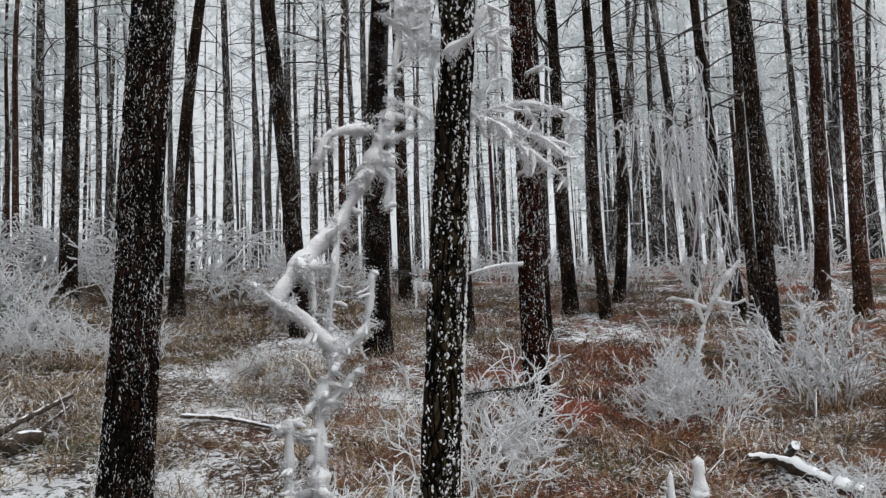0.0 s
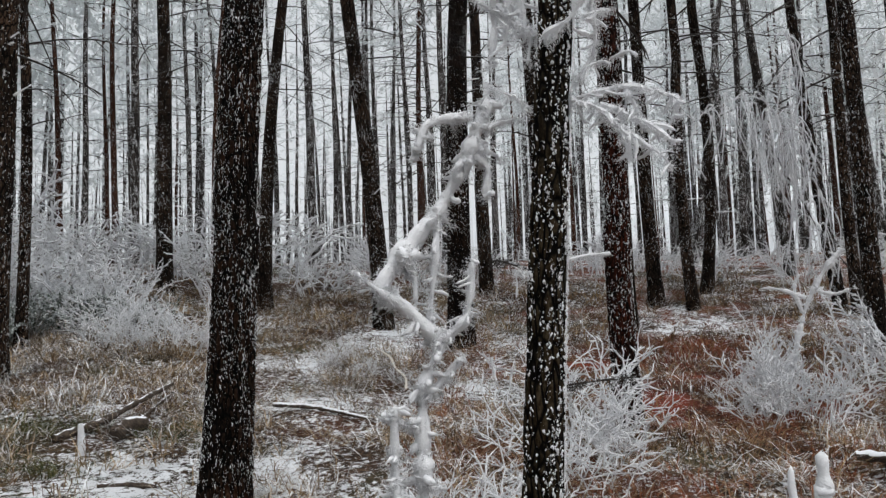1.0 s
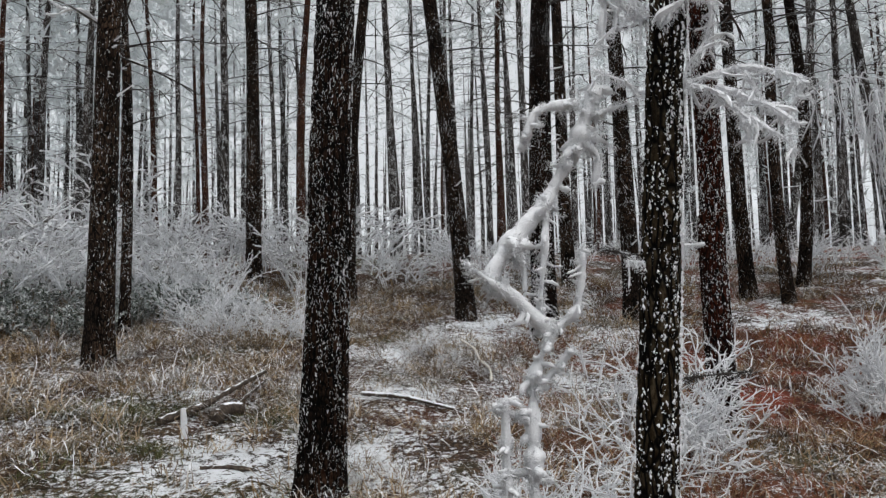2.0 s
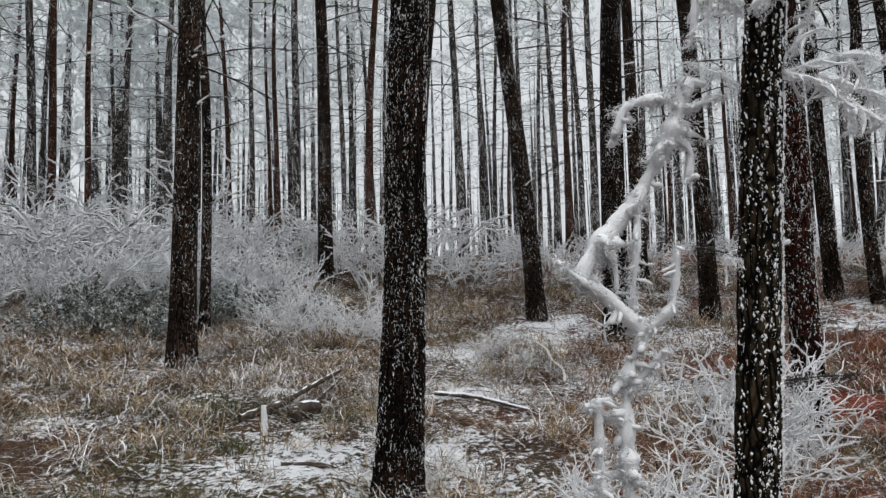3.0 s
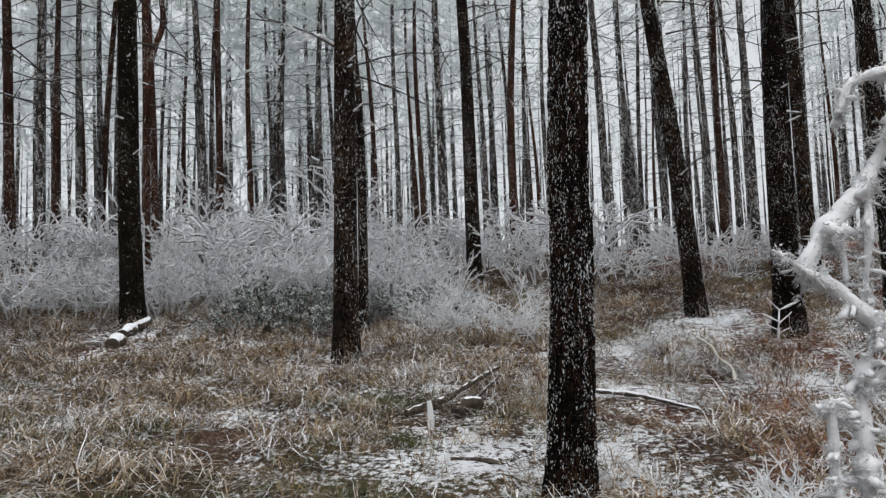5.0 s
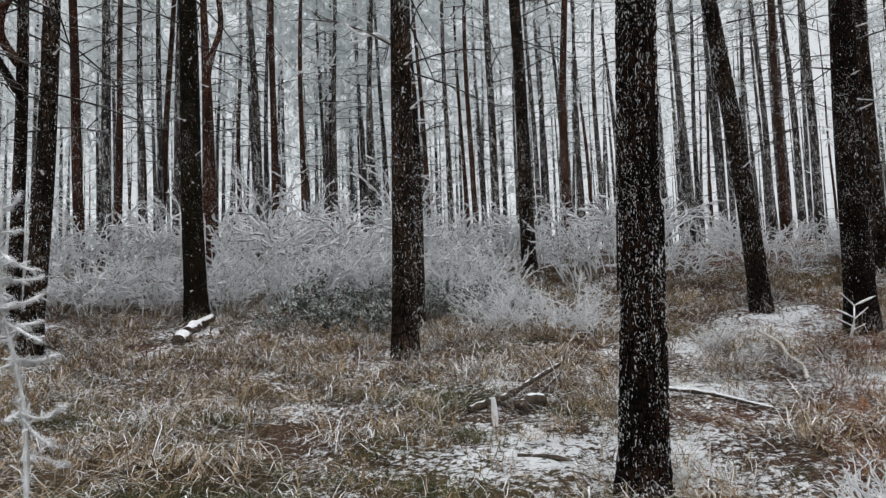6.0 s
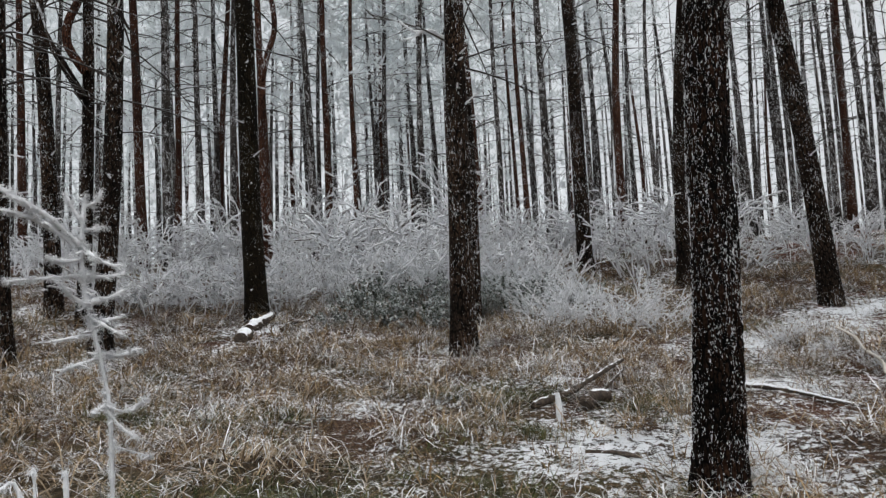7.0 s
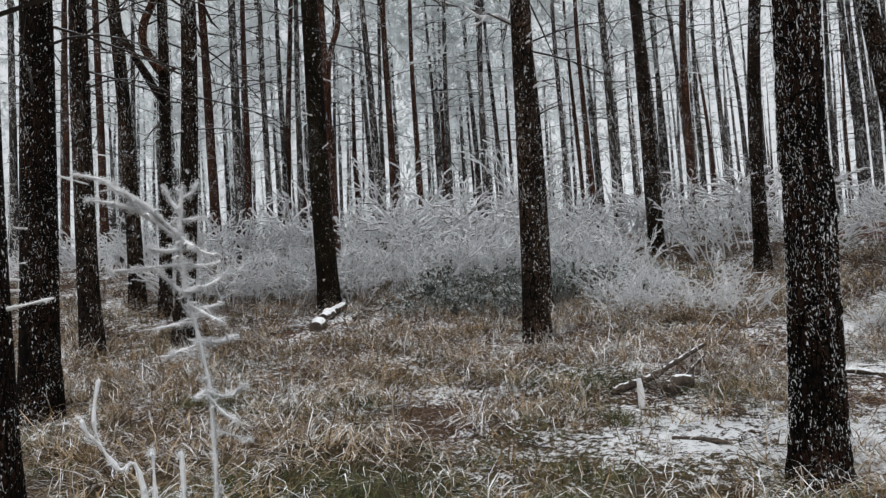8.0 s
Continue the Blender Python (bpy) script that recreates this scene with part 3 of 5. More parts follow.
pine(8.49, 15.57, 0.162, (0.132, -0.077), (-0.015, 0.015), 3.80, BARK_RIMED_HAZY, 0)
pine(8.19, 11.61, 0.184, (-0.075, 0.049), (0.037, -0.022), 3.28, BARK_RIMED_HAZY, 1)
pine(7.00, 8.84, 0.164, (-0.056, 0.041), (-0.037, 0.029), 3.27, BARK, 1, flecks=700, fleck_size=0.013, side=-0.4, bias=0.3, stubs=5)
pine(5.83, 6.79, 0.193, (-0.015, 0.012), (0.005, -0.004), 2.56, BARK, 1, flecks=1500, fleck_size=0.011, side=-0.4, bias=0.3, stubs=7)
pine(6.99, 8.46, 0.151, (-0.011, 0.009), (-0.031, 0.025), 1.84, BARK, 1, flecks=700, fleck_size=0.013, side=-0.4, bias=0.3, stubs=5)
pine(12.99, 14.89, 0.180, (-0.058, 0.049), (0.023, -0.017), 3.97, BARK_RIMED_HAZY, 0)
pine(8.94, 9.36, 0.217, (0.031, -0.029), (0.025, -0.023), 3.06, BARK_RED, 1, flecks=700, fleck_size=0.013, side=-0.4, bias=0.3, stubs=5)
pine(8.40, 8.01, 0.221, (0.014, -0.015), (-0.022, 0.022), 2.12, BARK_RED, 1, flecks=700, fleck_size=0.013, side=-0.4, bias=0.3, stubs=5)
pine(13.94, 14.02, 0.195, (0.033, -0.033), (-0.007, 0.008), 3.15, BARK_RIMED_HAZY, 0)
pine(15.87, 14.91, 0.181, (0.036, -0.038), (-0.016, 0.019), 3.31, BARK_RIMED_HAZY, 0)
pine(13.47, 14.46, 0.195, (-0.013, 0.012), (-0.051, 0.046), 3.86, BARK_RIMED_HAZY, 0)
pine(10.46, 16.74, 0.180, (0.017, -0.011), (0.062, -0.039), 5.35, BARK_RIMED_HAZY, 0)
pine(0.47, 27.70, 0.189, (-0.033, 0.000), (-0.009, 0.000), 5.10, BARK_RIMED_HAZY, 0)
pine(1.71, 25.65, 0.195, (-0.007, 0.000), (-0.018, 0.001), 6.85, BARK_RIMED_HAZY, 0)
pine(3.35, 25.48, 0.195, (0.006, -0.001), (-0.092, 0.012), 5.85, BARK_RED, 0)
pine(-1.22, 12.7, 0.235, (0.069, 0.004), (-0.081, -0.004), 3.23, BARK, 1, flecks=700, fleck_size=0.013, side=-0.4, bias=0.3, stubs=5)
pine(-2.89, 12.70, 0.267, (-0.008, -0.002), (-0.011, -0.002), 2.13, BARK, 1, flecks=700, fleck_size=0.013, side=-0.4, bias=0.3, stubs=5)
pine(-6.77, 8.25, 0.299, (-0.018, -0.013), (-0.018, -0.013), 2.47, BARK_MOSSY, 1, flecks=700, fleck_size=0.013, side=-0.4, bias=0.3, stubs=5)
SPECKLED = pine(-3.34, 7.35, 0.276, (0.022, 0.009), (-0.025, -0.010), 2.17, BARK, 1, flecks=1500, fleck_size=0.011, side=-0.4, bias=0.3, stubs=7)
TWIN = pine(-3.90, 9.35, 0.138, (-0.006, -0.002), (0.057, 0.021), 1.84, BARK, 1, flecks=1500, fleck_size=0.011, side=-0.4, bias=0.3, stubs=7)
pine(-10.90, 16.68, 0.225, (-0.029, -0.019), (-0.002, -0.001), 3.86, BARK_RIMED_HAZY, 0)
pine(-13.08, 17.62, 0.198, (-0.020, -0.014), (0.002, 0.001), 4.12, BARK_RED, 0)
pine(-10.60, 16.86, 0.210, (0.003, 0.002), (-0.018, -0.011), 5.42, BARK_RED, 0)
pine(-12.93, 20.12, 0.162, (0.022, 0.014), (-0.006, -0.003), 4.68, BARK_RIMED_HAZY, 0)
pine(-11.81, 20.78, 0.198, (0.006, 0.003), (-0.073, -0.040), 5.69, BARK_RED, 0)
pine(-12.08, 22.90, 0.156, (-0.018, -0.009), (0.003, 0.001), 6.27, BARK_RIMED_HAZY, 0)
pine(-10.98, 21.21, 0.198, (0.021, 0.010), (0.001, 0.001), 5.78, BARK_RIMED_HAZY, 0)
pine(-9.13, 19.87, 0.198, (0.029, 0.013), (-0.028, -0.012), 4.47, BARK_RIMED_HAZY, 0)
pine(-11.68, 25.31, 0.168, (-0.012, -0.005), (0.027, 0.012), 8.04, BARK_RIMED_HAZY, 0)
pine(-7.08, 21.71, 0.189, (0.000, 0.000), (-0.010, -0.003), 4.77, BARK_RIMED_HAZY, 0)
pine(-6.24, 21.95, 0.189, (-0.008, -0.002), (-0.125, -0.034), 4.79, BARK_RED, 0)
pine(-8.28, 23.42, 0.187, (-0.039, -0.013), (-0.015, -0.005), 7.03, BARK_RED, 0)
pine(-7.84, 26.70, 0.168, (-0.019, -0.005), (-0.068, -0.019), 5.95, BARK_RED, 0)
pine(-4.31, 16.25, 0.204, (0.003, 0.001), (-0.016, -0.004), 3.62, BARK_RIMED_HAZY, 0)
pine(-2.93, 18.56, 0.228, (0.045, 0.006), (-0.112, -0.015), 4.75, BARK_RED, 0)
pine(-3.56, 24.53, 0.168, (-0.064, -0.010), (0.092, 0.015), 7.52, BARK_RIMED_HAZY, 0)
pine(-4.61, 24.36, 0.187, (-0.021, -0.004), (-0.004, -0.001), 5.25, BARK_RIMED_HAZY, 0)
pine(-3.51, 26.55, 0.182, (0.016, 0.002), (-0.014, -0.002), 5.69, BARK_RIMED_HAZY, 0)
pine(-0.46, 18.74, 0.228, (-0.021, -0.000), (-0.033, -0.000), 3.91, BARK_RIMED_HAZY, 0)
pine(0.10, 24.74, 0.187, (0.002, -0.000), (0.078, -0.001), 5.08, BARK_RIMED_HAZY, 0)
pine(0.64, 27.73, 0.189, (0.030, -0.001), (-0.004, 0.000), 6.41, BARK_RIMED_HAZY, 0)
pine(1.44, 25.69, 0.195, (-0.002, 0.000), (0.005, -0.000), 5.23, BARK_RIMED_HAZY, 0)
pine(2.39, 27.62, 0.189, (0.026, -0.003), (-0.011, 0.001), 5.61, BARK_RIMED_HAZY, 0)
pine(2.64, 23.57, 0.198, (-0.017, 0.002), (0.036, -0.004), 4.70, BARK_RIMED_HAZY, 0)
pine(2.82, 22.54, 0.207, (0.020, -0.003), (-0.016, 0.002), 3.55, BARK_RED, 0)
pine(3.12, 21.49, 0.198, (-0.014, 0.002), (0.030, -0.005), 3.37, BARK_RIMED_HAZY, 0)
pine(2.99, 18.47, 0.213, (0.005, -0.001), (-0.005, 0.001), 2.19, BARK_RIMED_HAZY, 0)
pine(-13.33, 16.18, 0.189, (0.018, 0.014), (-0.002, -0.002), 3.85, BARK_RIMED_HAZY, 0)
pine(-14.24, 16.72, 0.181, (-0.002, -0.002), (-0.006, -0.005), 3.97, BARK_RIMED_HAZY, 0)
pine(-6.07, 3.36, 0.274, (0.000, 0.001), (0.004, 0.006), 1.98, BARK_DARK, 1, flecks=1500, fleck_size=0.011, side=-0.4, bias=0.3, stubs=7)
pine(-12.15, 7.70, 0.210, (0.003, 0.004), (0.002, 0.002), 2.96, BARK_RIMED_HAZY, 1)
pine(-4.26, 1.87, 0.267, (-0.014, -0.025), (0.000, 0.001), 1.59, BARK_DARK, 1, flecks=1500, fleck_size=0.011, side=-0.4, bias=0.3, stubs=7)
pine(-7.96, 5.29, 0.227, (-0.014, -0.018), (-0.017, -0.022), 2.08, BARK, 1, flecks=700, fleck_size=0.013, side=-0.4, bias=0.3, stubs=5)
pine(-9.46, 7.19, 0.216, (-0.036, -0.044), (0.037, 0.045), 2.49, BARK, 1, flecks=700, fleck_size=0.013, side=-0.4, bias=0.3, stubs=5)
HOOKED = pine(-8.47, 6.79, 0.166, (0.015, 0.017), (0.009, 0.011), 2.08, BARK, 1, flecks=700, fleck_size=0.013, side=-0.4, bias=0.3, stubs=5)
pine(-7.34, 6.01, 0.220, (0.036, 0.037), (0.029, 0.031), 2.09, BARK, 1, flecks=1500, fleck_size=0.011, side=-0.4, bias=0.3, stubs=7)
pine(-14.77, 10.88, 0.189, (-0.008, -0.011), (-0.015, -0.019), 3.56, BARK_RED, 0)
pine(-11.03, 10.54, 0.191, (-0.023, -0.022), (-0.017, -0.016), 3.15, BARK_RED, 1)
pine(-10.70, 10.85, 0.191, (-0.004, -0.003), (-0.027, -0.024), 2.56, BARK_RIMED_HAZY, 1)
pine(-13.92, 14.68, 0.180, (0.009, 0.008), (0.006, 0.005), 3.98, BARK_RED, 0)
pine(-13.44, 15.09, 0.180, (-0.009, -0.008), (-0.045, -0.037), 3.18, BARK_RIMED_HAZY, 0)
pine(-14.41, 16.88, 0.198, (0.041, 0.032), (0.003, 0.003), 5.25, BARK_RED, 0)
pine(-18.97, 15.22, 0.180, (0.012, 0.014), (-0.003, -0.004), 5.67, BARK_RIMED_HAZY, 0)
pine(-18.50, 12.58, 0.181, (0.007, 0.010), (0.004, 0.006), 4.27, BARK_RED, 0)
pine(-17.50, 10.49, 0.195, (0.001, 0.002), (-0.003, -0.005), 3.82, BARK_RIMED_HAZY, 0)

CROOKED = pine(-8.62, 11.04, 0.15, (0.0, 0.0), (0, 0), 3.0, BARK_RED, 0, label="crooked reddish pine with a winding limb")
for tree, pts, r0, r1, bark in (
        (HOOKED, [(-8.38, 6.75, 4.32), (-8.54, 6.58, 4.73), (-8.69, 6.39, 5.18), (-8.79, 6.28, 5.65), (-8.83, 6.22, 6.11)], 0.055, 0.035, BARK),
        (HOOKED, [(-8.37, 6.76, 4.68), (-8.44, 6.69, 4.83), (-8.51, 6.60, 5.05), (-8.51, 6.61, 5.33), (-8.43, 6.69, 5.63), (-8.34, 6.79, 5.97)], 0.06, 0.05, BARK_RED),
        (CROOKED, [(-8.58, 11.06, 5.23), (-8.57, 11.07, 5.87), (-8.49, 11.13, 6.37), (-8.38, 11.21, 6.82), (-8.39, 11.20, 7.31), (-8.47, 11.14, 7.85)], 0.06, 0.05, BARK_RED)):
    buf = Buf()
    line = path_points(pts, 0.06)
    tube(buf, [p - np.asarray(tree.location) for p in line], [r0 + (r1 - r0) * i / len(line) for i in range(len(line))], 8)
    part("limb", buf.mesh("limb", bark, True), tree, "thick winding limb")

# the forest goes on behind these; unseen pines are added around the camera
rng = random.Random(77)
placed = []
while len(placed) < 190:
    a, r = radians(rng.uniform(-48, 100)), 26 + 42 * rng.random() ** 1.1
    x, y = -r * math.sin(a), r * math.cos(a)
    if -0.19 < a < 0.10 and r > 34 and rng.random() < 0.4:
        continue
    if all((x - u) ** 2 + (y - w) ** 2 > 2.0 for u, w in placed):
        placed.append((x, y))
        pine(x, y, rng.uniform(0.16, 0.26), (rng.gauss(0, 0.02), rng.gauss(0, 0.02)), (rng.gauss(0, 0.06), rng.gauss(0, 0.06)), 5.0, rng.choice((BARK_RIMED_HAZY, BARK_RIMED_HAZY, BARK_RED)), 0, rng.uniform(16, 19.5), "slender distant pine with rime, bark paled for haze")
# Out-of-view pines, added to close the scene and hold back some light.
placed = []
while len(placed) < 36:
    a, r = radians(rng.uniform(112, 308)), 5.0 + 30 * rng.random() ** 0.8
    x, y = -r * math.sin(a), r * math.cos(a)
    if all((x - u) ** 2 + (y - w) ** 2 > 5.0 for u, w in placed):
        placed.append((x, y))
        pine(x, y, rng.uniform(0.18, 0.28), (rng.gauss(0, 0.02), rng.gauss(0, 0.02)), (0, 0), 5.0, BARK, 0, rng.uniform(16, 19))

# far woods, past counting


def puffs(buf, gen, centres, count, size):
    """Clumps of rimed needles round these middles."""
    k = len(centres) * count
    around = units(gen, k) * np.array([[1.0, 1.0, 0.5]]) * gen.random((k, 1)) ** 0.6
    wide = np.repeat(size * gen.uniform(0.5, 1.3, len(centres)), count)[:, None]
    p = np.repeat(centres, count, axis=0) + around * wide
    ln = 0.55 * wide[:, 0] * gen.uniform(0.6, 1.2, k)
    blades(buf, p, around + 0.6 * units(gen, k), ln, ln * 0.15)


rng = random.Random(78)
trunks, canopy = Buf(), Buf()
gen = np.random.default_rng(78)
for i in range(760):
    a, r = radians(rng.uniform(-52, 104)), 40 + 80 * rng.random()
    if -0.20 < a < 0.11 and rng.random() < 0.35:
        continue
    x, y = -r * math.sin(a), r * math.cos(a)
    z, h = ground_z(x, y), rng.uniform(15, 20)
    lean = (rng.gauss(0, 0.02), rng.gauss(0, 0.02))
    tube(trunks, [(x, y, z - 0.3), (x + lean[0] * 8, y + lean[1] * 8, z + 8), (x + lean[0] * h, y + lean[1] * h, z + h)], [0.13, 0.10, 0.02], 5)
    k = 15 if a > 0.14 or a < -0.35 else 9
    t = gen.random(k)
    w = (2.8 - 2.0 * t) * np.sqrt(gen.random(k))
    b = gen.uniform(0, 6.28, k)
    puffs(canopy, gen, np.stack([x + lean[0] * h + w * np.cos(b), y + lean[1] * h + w * np.sin(b), z + h * (0.16 + 0.84 * t)], 1), 18, 0.95)
for i in range(230):
    a, r = radians(rng.choice((rng.uniform(12, 50), rng.uniform(9, 104), rng.uniform(-52, -24)))), rng.uniform(24, 48)
    x, y = -r * math.sin(a), r * math.cos(a)
    k = 16
    t = gen.random(k)
    w = (2.6 - 1.8 * t) * np.sqrt(gen.random(k))
    b = gen.uniform(0, 6.28, k)
    puffs(canopy, gen, np.stack([x + w * np.cos(b), y + w * np.sin(b), ground_z(x, y) + 6.0 + 12 * t], 1), 22, 0.75)
# These trunks wear the bark with haze put into its colour.
tagged(new("far_woods", trunks.mesh("far_woods", BARK_RIMED_HAZY)), "far pine trunks, bark colour paled for haze", "woods", kind="stuff")
tagged(new("far_canopy", canopy.mesh("far_canopy", NEEDLES)), "far pine crowns white with rime", "woods", kind="stuff")

# glowing sheet behind the last trees, misty distance painted into its colour
m, n, l, bsdf = material("painted_mist_glow", 1.0)
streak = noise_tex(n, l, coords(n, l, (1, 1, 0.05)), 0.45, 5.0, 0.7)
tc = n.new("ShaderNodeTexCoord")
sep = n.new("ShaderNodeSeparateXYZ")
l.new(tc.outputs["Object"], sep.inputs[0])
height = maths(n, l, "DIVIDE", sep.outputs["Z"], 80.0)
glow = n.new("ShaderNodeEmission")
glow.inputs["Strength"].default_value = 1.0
# Painted haze: the glow brightens upwards to blend into the sky.
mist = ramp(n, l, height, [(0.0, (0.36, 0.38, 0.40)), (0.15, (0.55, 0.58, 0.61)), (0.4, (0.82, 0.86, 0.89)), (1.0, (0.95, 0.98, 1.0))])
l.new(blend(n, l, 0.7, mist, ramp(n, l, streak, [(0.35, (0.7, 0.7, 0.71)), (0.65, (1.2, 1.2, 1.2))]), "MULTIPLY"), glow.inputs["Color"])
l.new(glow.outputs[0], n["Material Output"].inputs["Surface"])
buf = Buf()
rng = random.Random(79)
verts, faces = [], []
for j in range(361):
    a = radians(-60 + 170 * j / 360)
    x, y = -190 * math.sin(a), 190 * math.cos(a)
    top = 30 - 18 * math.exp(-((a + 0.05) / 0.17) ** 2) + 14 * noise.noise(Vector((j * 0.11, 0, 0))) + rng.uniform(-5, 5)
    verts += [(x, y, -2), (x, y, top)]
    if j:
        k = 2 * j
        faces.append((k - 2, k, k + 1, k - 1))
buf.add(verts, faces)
tagged(new("backdrop", buf.mesh("backdrop", m)), "glowing backdrop painted as pale misty forest", "backdrop", kind="structure")

# ---- shrubs ----


def shrub_mesh(name, seed, stems, height, spread, mat, thick, fine, upright=0.7, twigs=6):
    """Many arching stems with flat sprays of side twigs, furred with rime: a mesh of stems and one of twigs."""
    rng = random.Random(seed)
    gen = np.random.default_rng(seed)
    wood, fur = Buf(), Buf()
    for i in range(stems):
        a = rng.uniform(0, 2 * math.pi)
        b = rng.random() ** 0.6 * spread * 0.45
        p = np.array((b * math.cos(a), b * math.sin(a), -0.05))
        a += rng.gauss(0, 0.7)
        d = np.array((math.cos(a) * (1 - upright), math.sin(a) * (1 - upright), upright)) + 0.25 * unit(rng)
        ln = height * rng.uniform(0.4, 1.1)
        pts = [p]
        for k in range(5):
            d = d / np.linalg.norm(d)
            p = p + d * ln / 5
            pts.append(p)
            d = d + 0.24 * unit(rng) + np.array((0.12 * math.cos(a), 0.12 * math.sin(a), -0.06))
        tube(wood, pts, [thick, thick, thick * 0.9, thick * 0.85, thick * 0.8, thick * 0.5], 3)
        fan = unit(rng)
        for j in range(twigs):
            t = 1.0 + 3.6 * (j + rng.random()) / twigs
            k = int(t)
            q0 = pts[k] + (pts[k + 1] - pts[k]) * (t - k)
            ahead = (pts[k + 1] - pts[k]) / (ln / 5)
            side = np.cross(ahead, fan)
            side /= np.linalg.norm(side) + 1e-6
            dd = ahead * 0.65 + side * (0.9 if j % 2 else -0.9) + unit(rng) * 0.35
            dd /= np.linalg.norm(dd)
            tl = ln * rng.uniform(0.16, 0.32) * (1.15 - 0.12 * t)
            q1 = q0 + dd * tl * 0.5
            q2 = q1 + (dd + 0.3 * unit(rng)) * tl * 0.5
            tube(fur, [q0, q1, q2], [thick * 0.75, thick * 0.75, thick * 0.45], 3)
            t = gen.random(fine)[:, None]
            s = np.where(t < 0.5, q0 + (q1 - q0) * t * 2, q1 + (q2 - q1) * (t * 2 - 1))
            spikes(fur, s, dd * 0.9 + units(gen, fine), tl * gen.uniform(0.12, 0.40, fine), thick * gen.uniform(0.35, 0.8, fine))
    return wood.mesh(name + "_stem", mat), fur.mesh(name + "_twig", mat)


def plume_mesh(name, seed, stems, height, spread, mat, thick, fur, leafy=False):
    """Arching stems whose side sprays carry short twigs swollen with rime: a mesh of stems and one of sprays."""
    rng = random.Random(seed)
    gen = np.random.default_rng(seed)
    wood, spray = Buf(), Buf()
    for i in range(stems):
        a = rng.uniform(0, 2 * math.pi)
        b = rng.random() ** 0.5 * spread * 0.5
        p = np.array((b * math.cos(a), b * math.sin(a), -0.05))
        a += rng.gauss(0, 0.6)
        away = np.array((math.cos(a), math.sin(a), 0.0))
        d = away * rng.uniform(0.0, 0.6) + np.array((0, 0, 1.0)) + 0.15 * unit(rng)
        ln = height * rng.uniform(0.45, 1.1) * (1.1 - 0.4 * b / spread)
        pts = [p]
        for k in range(6):
            d = d / np.linalg.norm(d)
            p = p + d * ln / 6
            pts.append(p)
            d = d + 0.28 * unit(rng) + away * 0.07 - np.array((0, 0, 0.03))
        tube(wood, pts, [thick, thick * 0.9, thick * 0.9, thick * 0.8, thick * 0.8, thick * 0.7, thick * 0.4], 4)
        sprays = 10
        for j in range(sprays):
            t = 1.2 + 4.75 * (j + rng.random()) / sprays
            k = min(int(t), 5)
            q0 = pts[k] + (pts[k + 1] - pts[k]) * (t - k)
            ahead = (pts[k + 1] - pts[k]) / (ln / 6)
            flat = np.cross(ahead, np.array((0, 0, 1.0))) * (1 if j % 2 else -1)
            dd = ahead * 0.5 + flat * 0.9 + away * 0.3 + 0.35 * unit(rng)
            dd[2] = dd[2] * 0.7 + 0.12
            dd /= np.linalg.norm(dd)
            tl = ln * rng.uniform(0.11, 0.21) * (1.25 - 0.10 * t)
            bend = dd + 0.45 * unit(rng)
            q1, q2 = q0 + dd * tl * 0.5, q0 + (dd + bend) * tl * 0.5
            tube(spray, [q0, q1, q2], [thick * 0.8, thick * 0.9, thick * 0.35], 3)
            t = gen.random((fur, 1))
            base = np.where(t < 0.5, q0 + (q1 - q0) * t * 2, q1 + (q2 - q1) * (t * 2 - 1))
            lean = dd * 0.6 + units(gen, fur) * np.array([[1.0, 1.0, 0.7]])
            if leafy:
                blades(spray, base, lean, gen.uniform(0.04, 0.09, fur), gen.uniform(0.010, 0.022, fur))
            else:
                spikes(spray, base, lean, tl * gen.uniform(0.12, 0.30, fur), thick * gen.uniform(0.6, 1.35, fur))
    return wood.mesh(name + "_stem", mat if not leafy else RIME_BROWN), spray.mesh(name + "_twig", mat)


def fork_mesh(name, seed, stems, height, spread, mat, thick, flat=1.0, fur=4, deep=3):
    """Knobbly stems that fork and fork again, each twig swollen with rime: a mesh of stems and one of twigs."""
    rng = random.Random(seed)
    gen = np.random.default_rng(seed)
    wood, twigs = Buf(), Buf()

    def grow(p, d, ln, level):
        d = d / np.linalg.norm(d)
        mid = p + d * ln * 0.5 + unit(rng) * ln * 0.08
        q = p + d * ln + unit(rng) * ln * 0.06
        r = thick * (1.0, 0.95, 0.95, 0.85, 0.8)[level]
        tube(twigs if level else wood, [p, mid, q], [r, r * rng.uniform(0.8, 1.25), r * rng.uniform(0.7, 1.0)], 4, level == deep)
        k = fur
        t = gen.random((k, 1))
        spikes(twigs, p + (q - p) * t, units(gen, k) + 0.4 * d, thick * gen.uniform(1.5, 4.0, k), thick * gen.uniform(0.5, 0.9, k))
        if level < deep:
            for j in range(rng.choice((2, 2, 3))):
                at = q if j == 0 else p + (q - p) * rng.uniform(0.35, 0.95)
                turn = unit(rng) * (0.65 if j == 0 else 1.25)
                turn[2] *= flat
                grow(at, d * np.array((1, 1, 0.4 + 0.6 * flat)) + turn + np.array((0, 0, 0.05)), ln * rng.uniform(0.5, 0.85), level + 1)

    for i in range(stems):
        a = rng.uniform(0, 2 * math.pi)
        b = rng.random() ** 0.6 * spread * 0.5
        away = np.array((math.cos(a), math.sin(a), 0.0))
        grow(away * b - np.array((0, 0, 0.03)), away * rng.uniform(0.1, 0.9) + np.array((0, 0, 1.0)), height * rng.uniform(0.24, 0.42), 0)
    return wood.mesh(name + "_stem", mat), twigs.mesh(name + "_twig", mat)


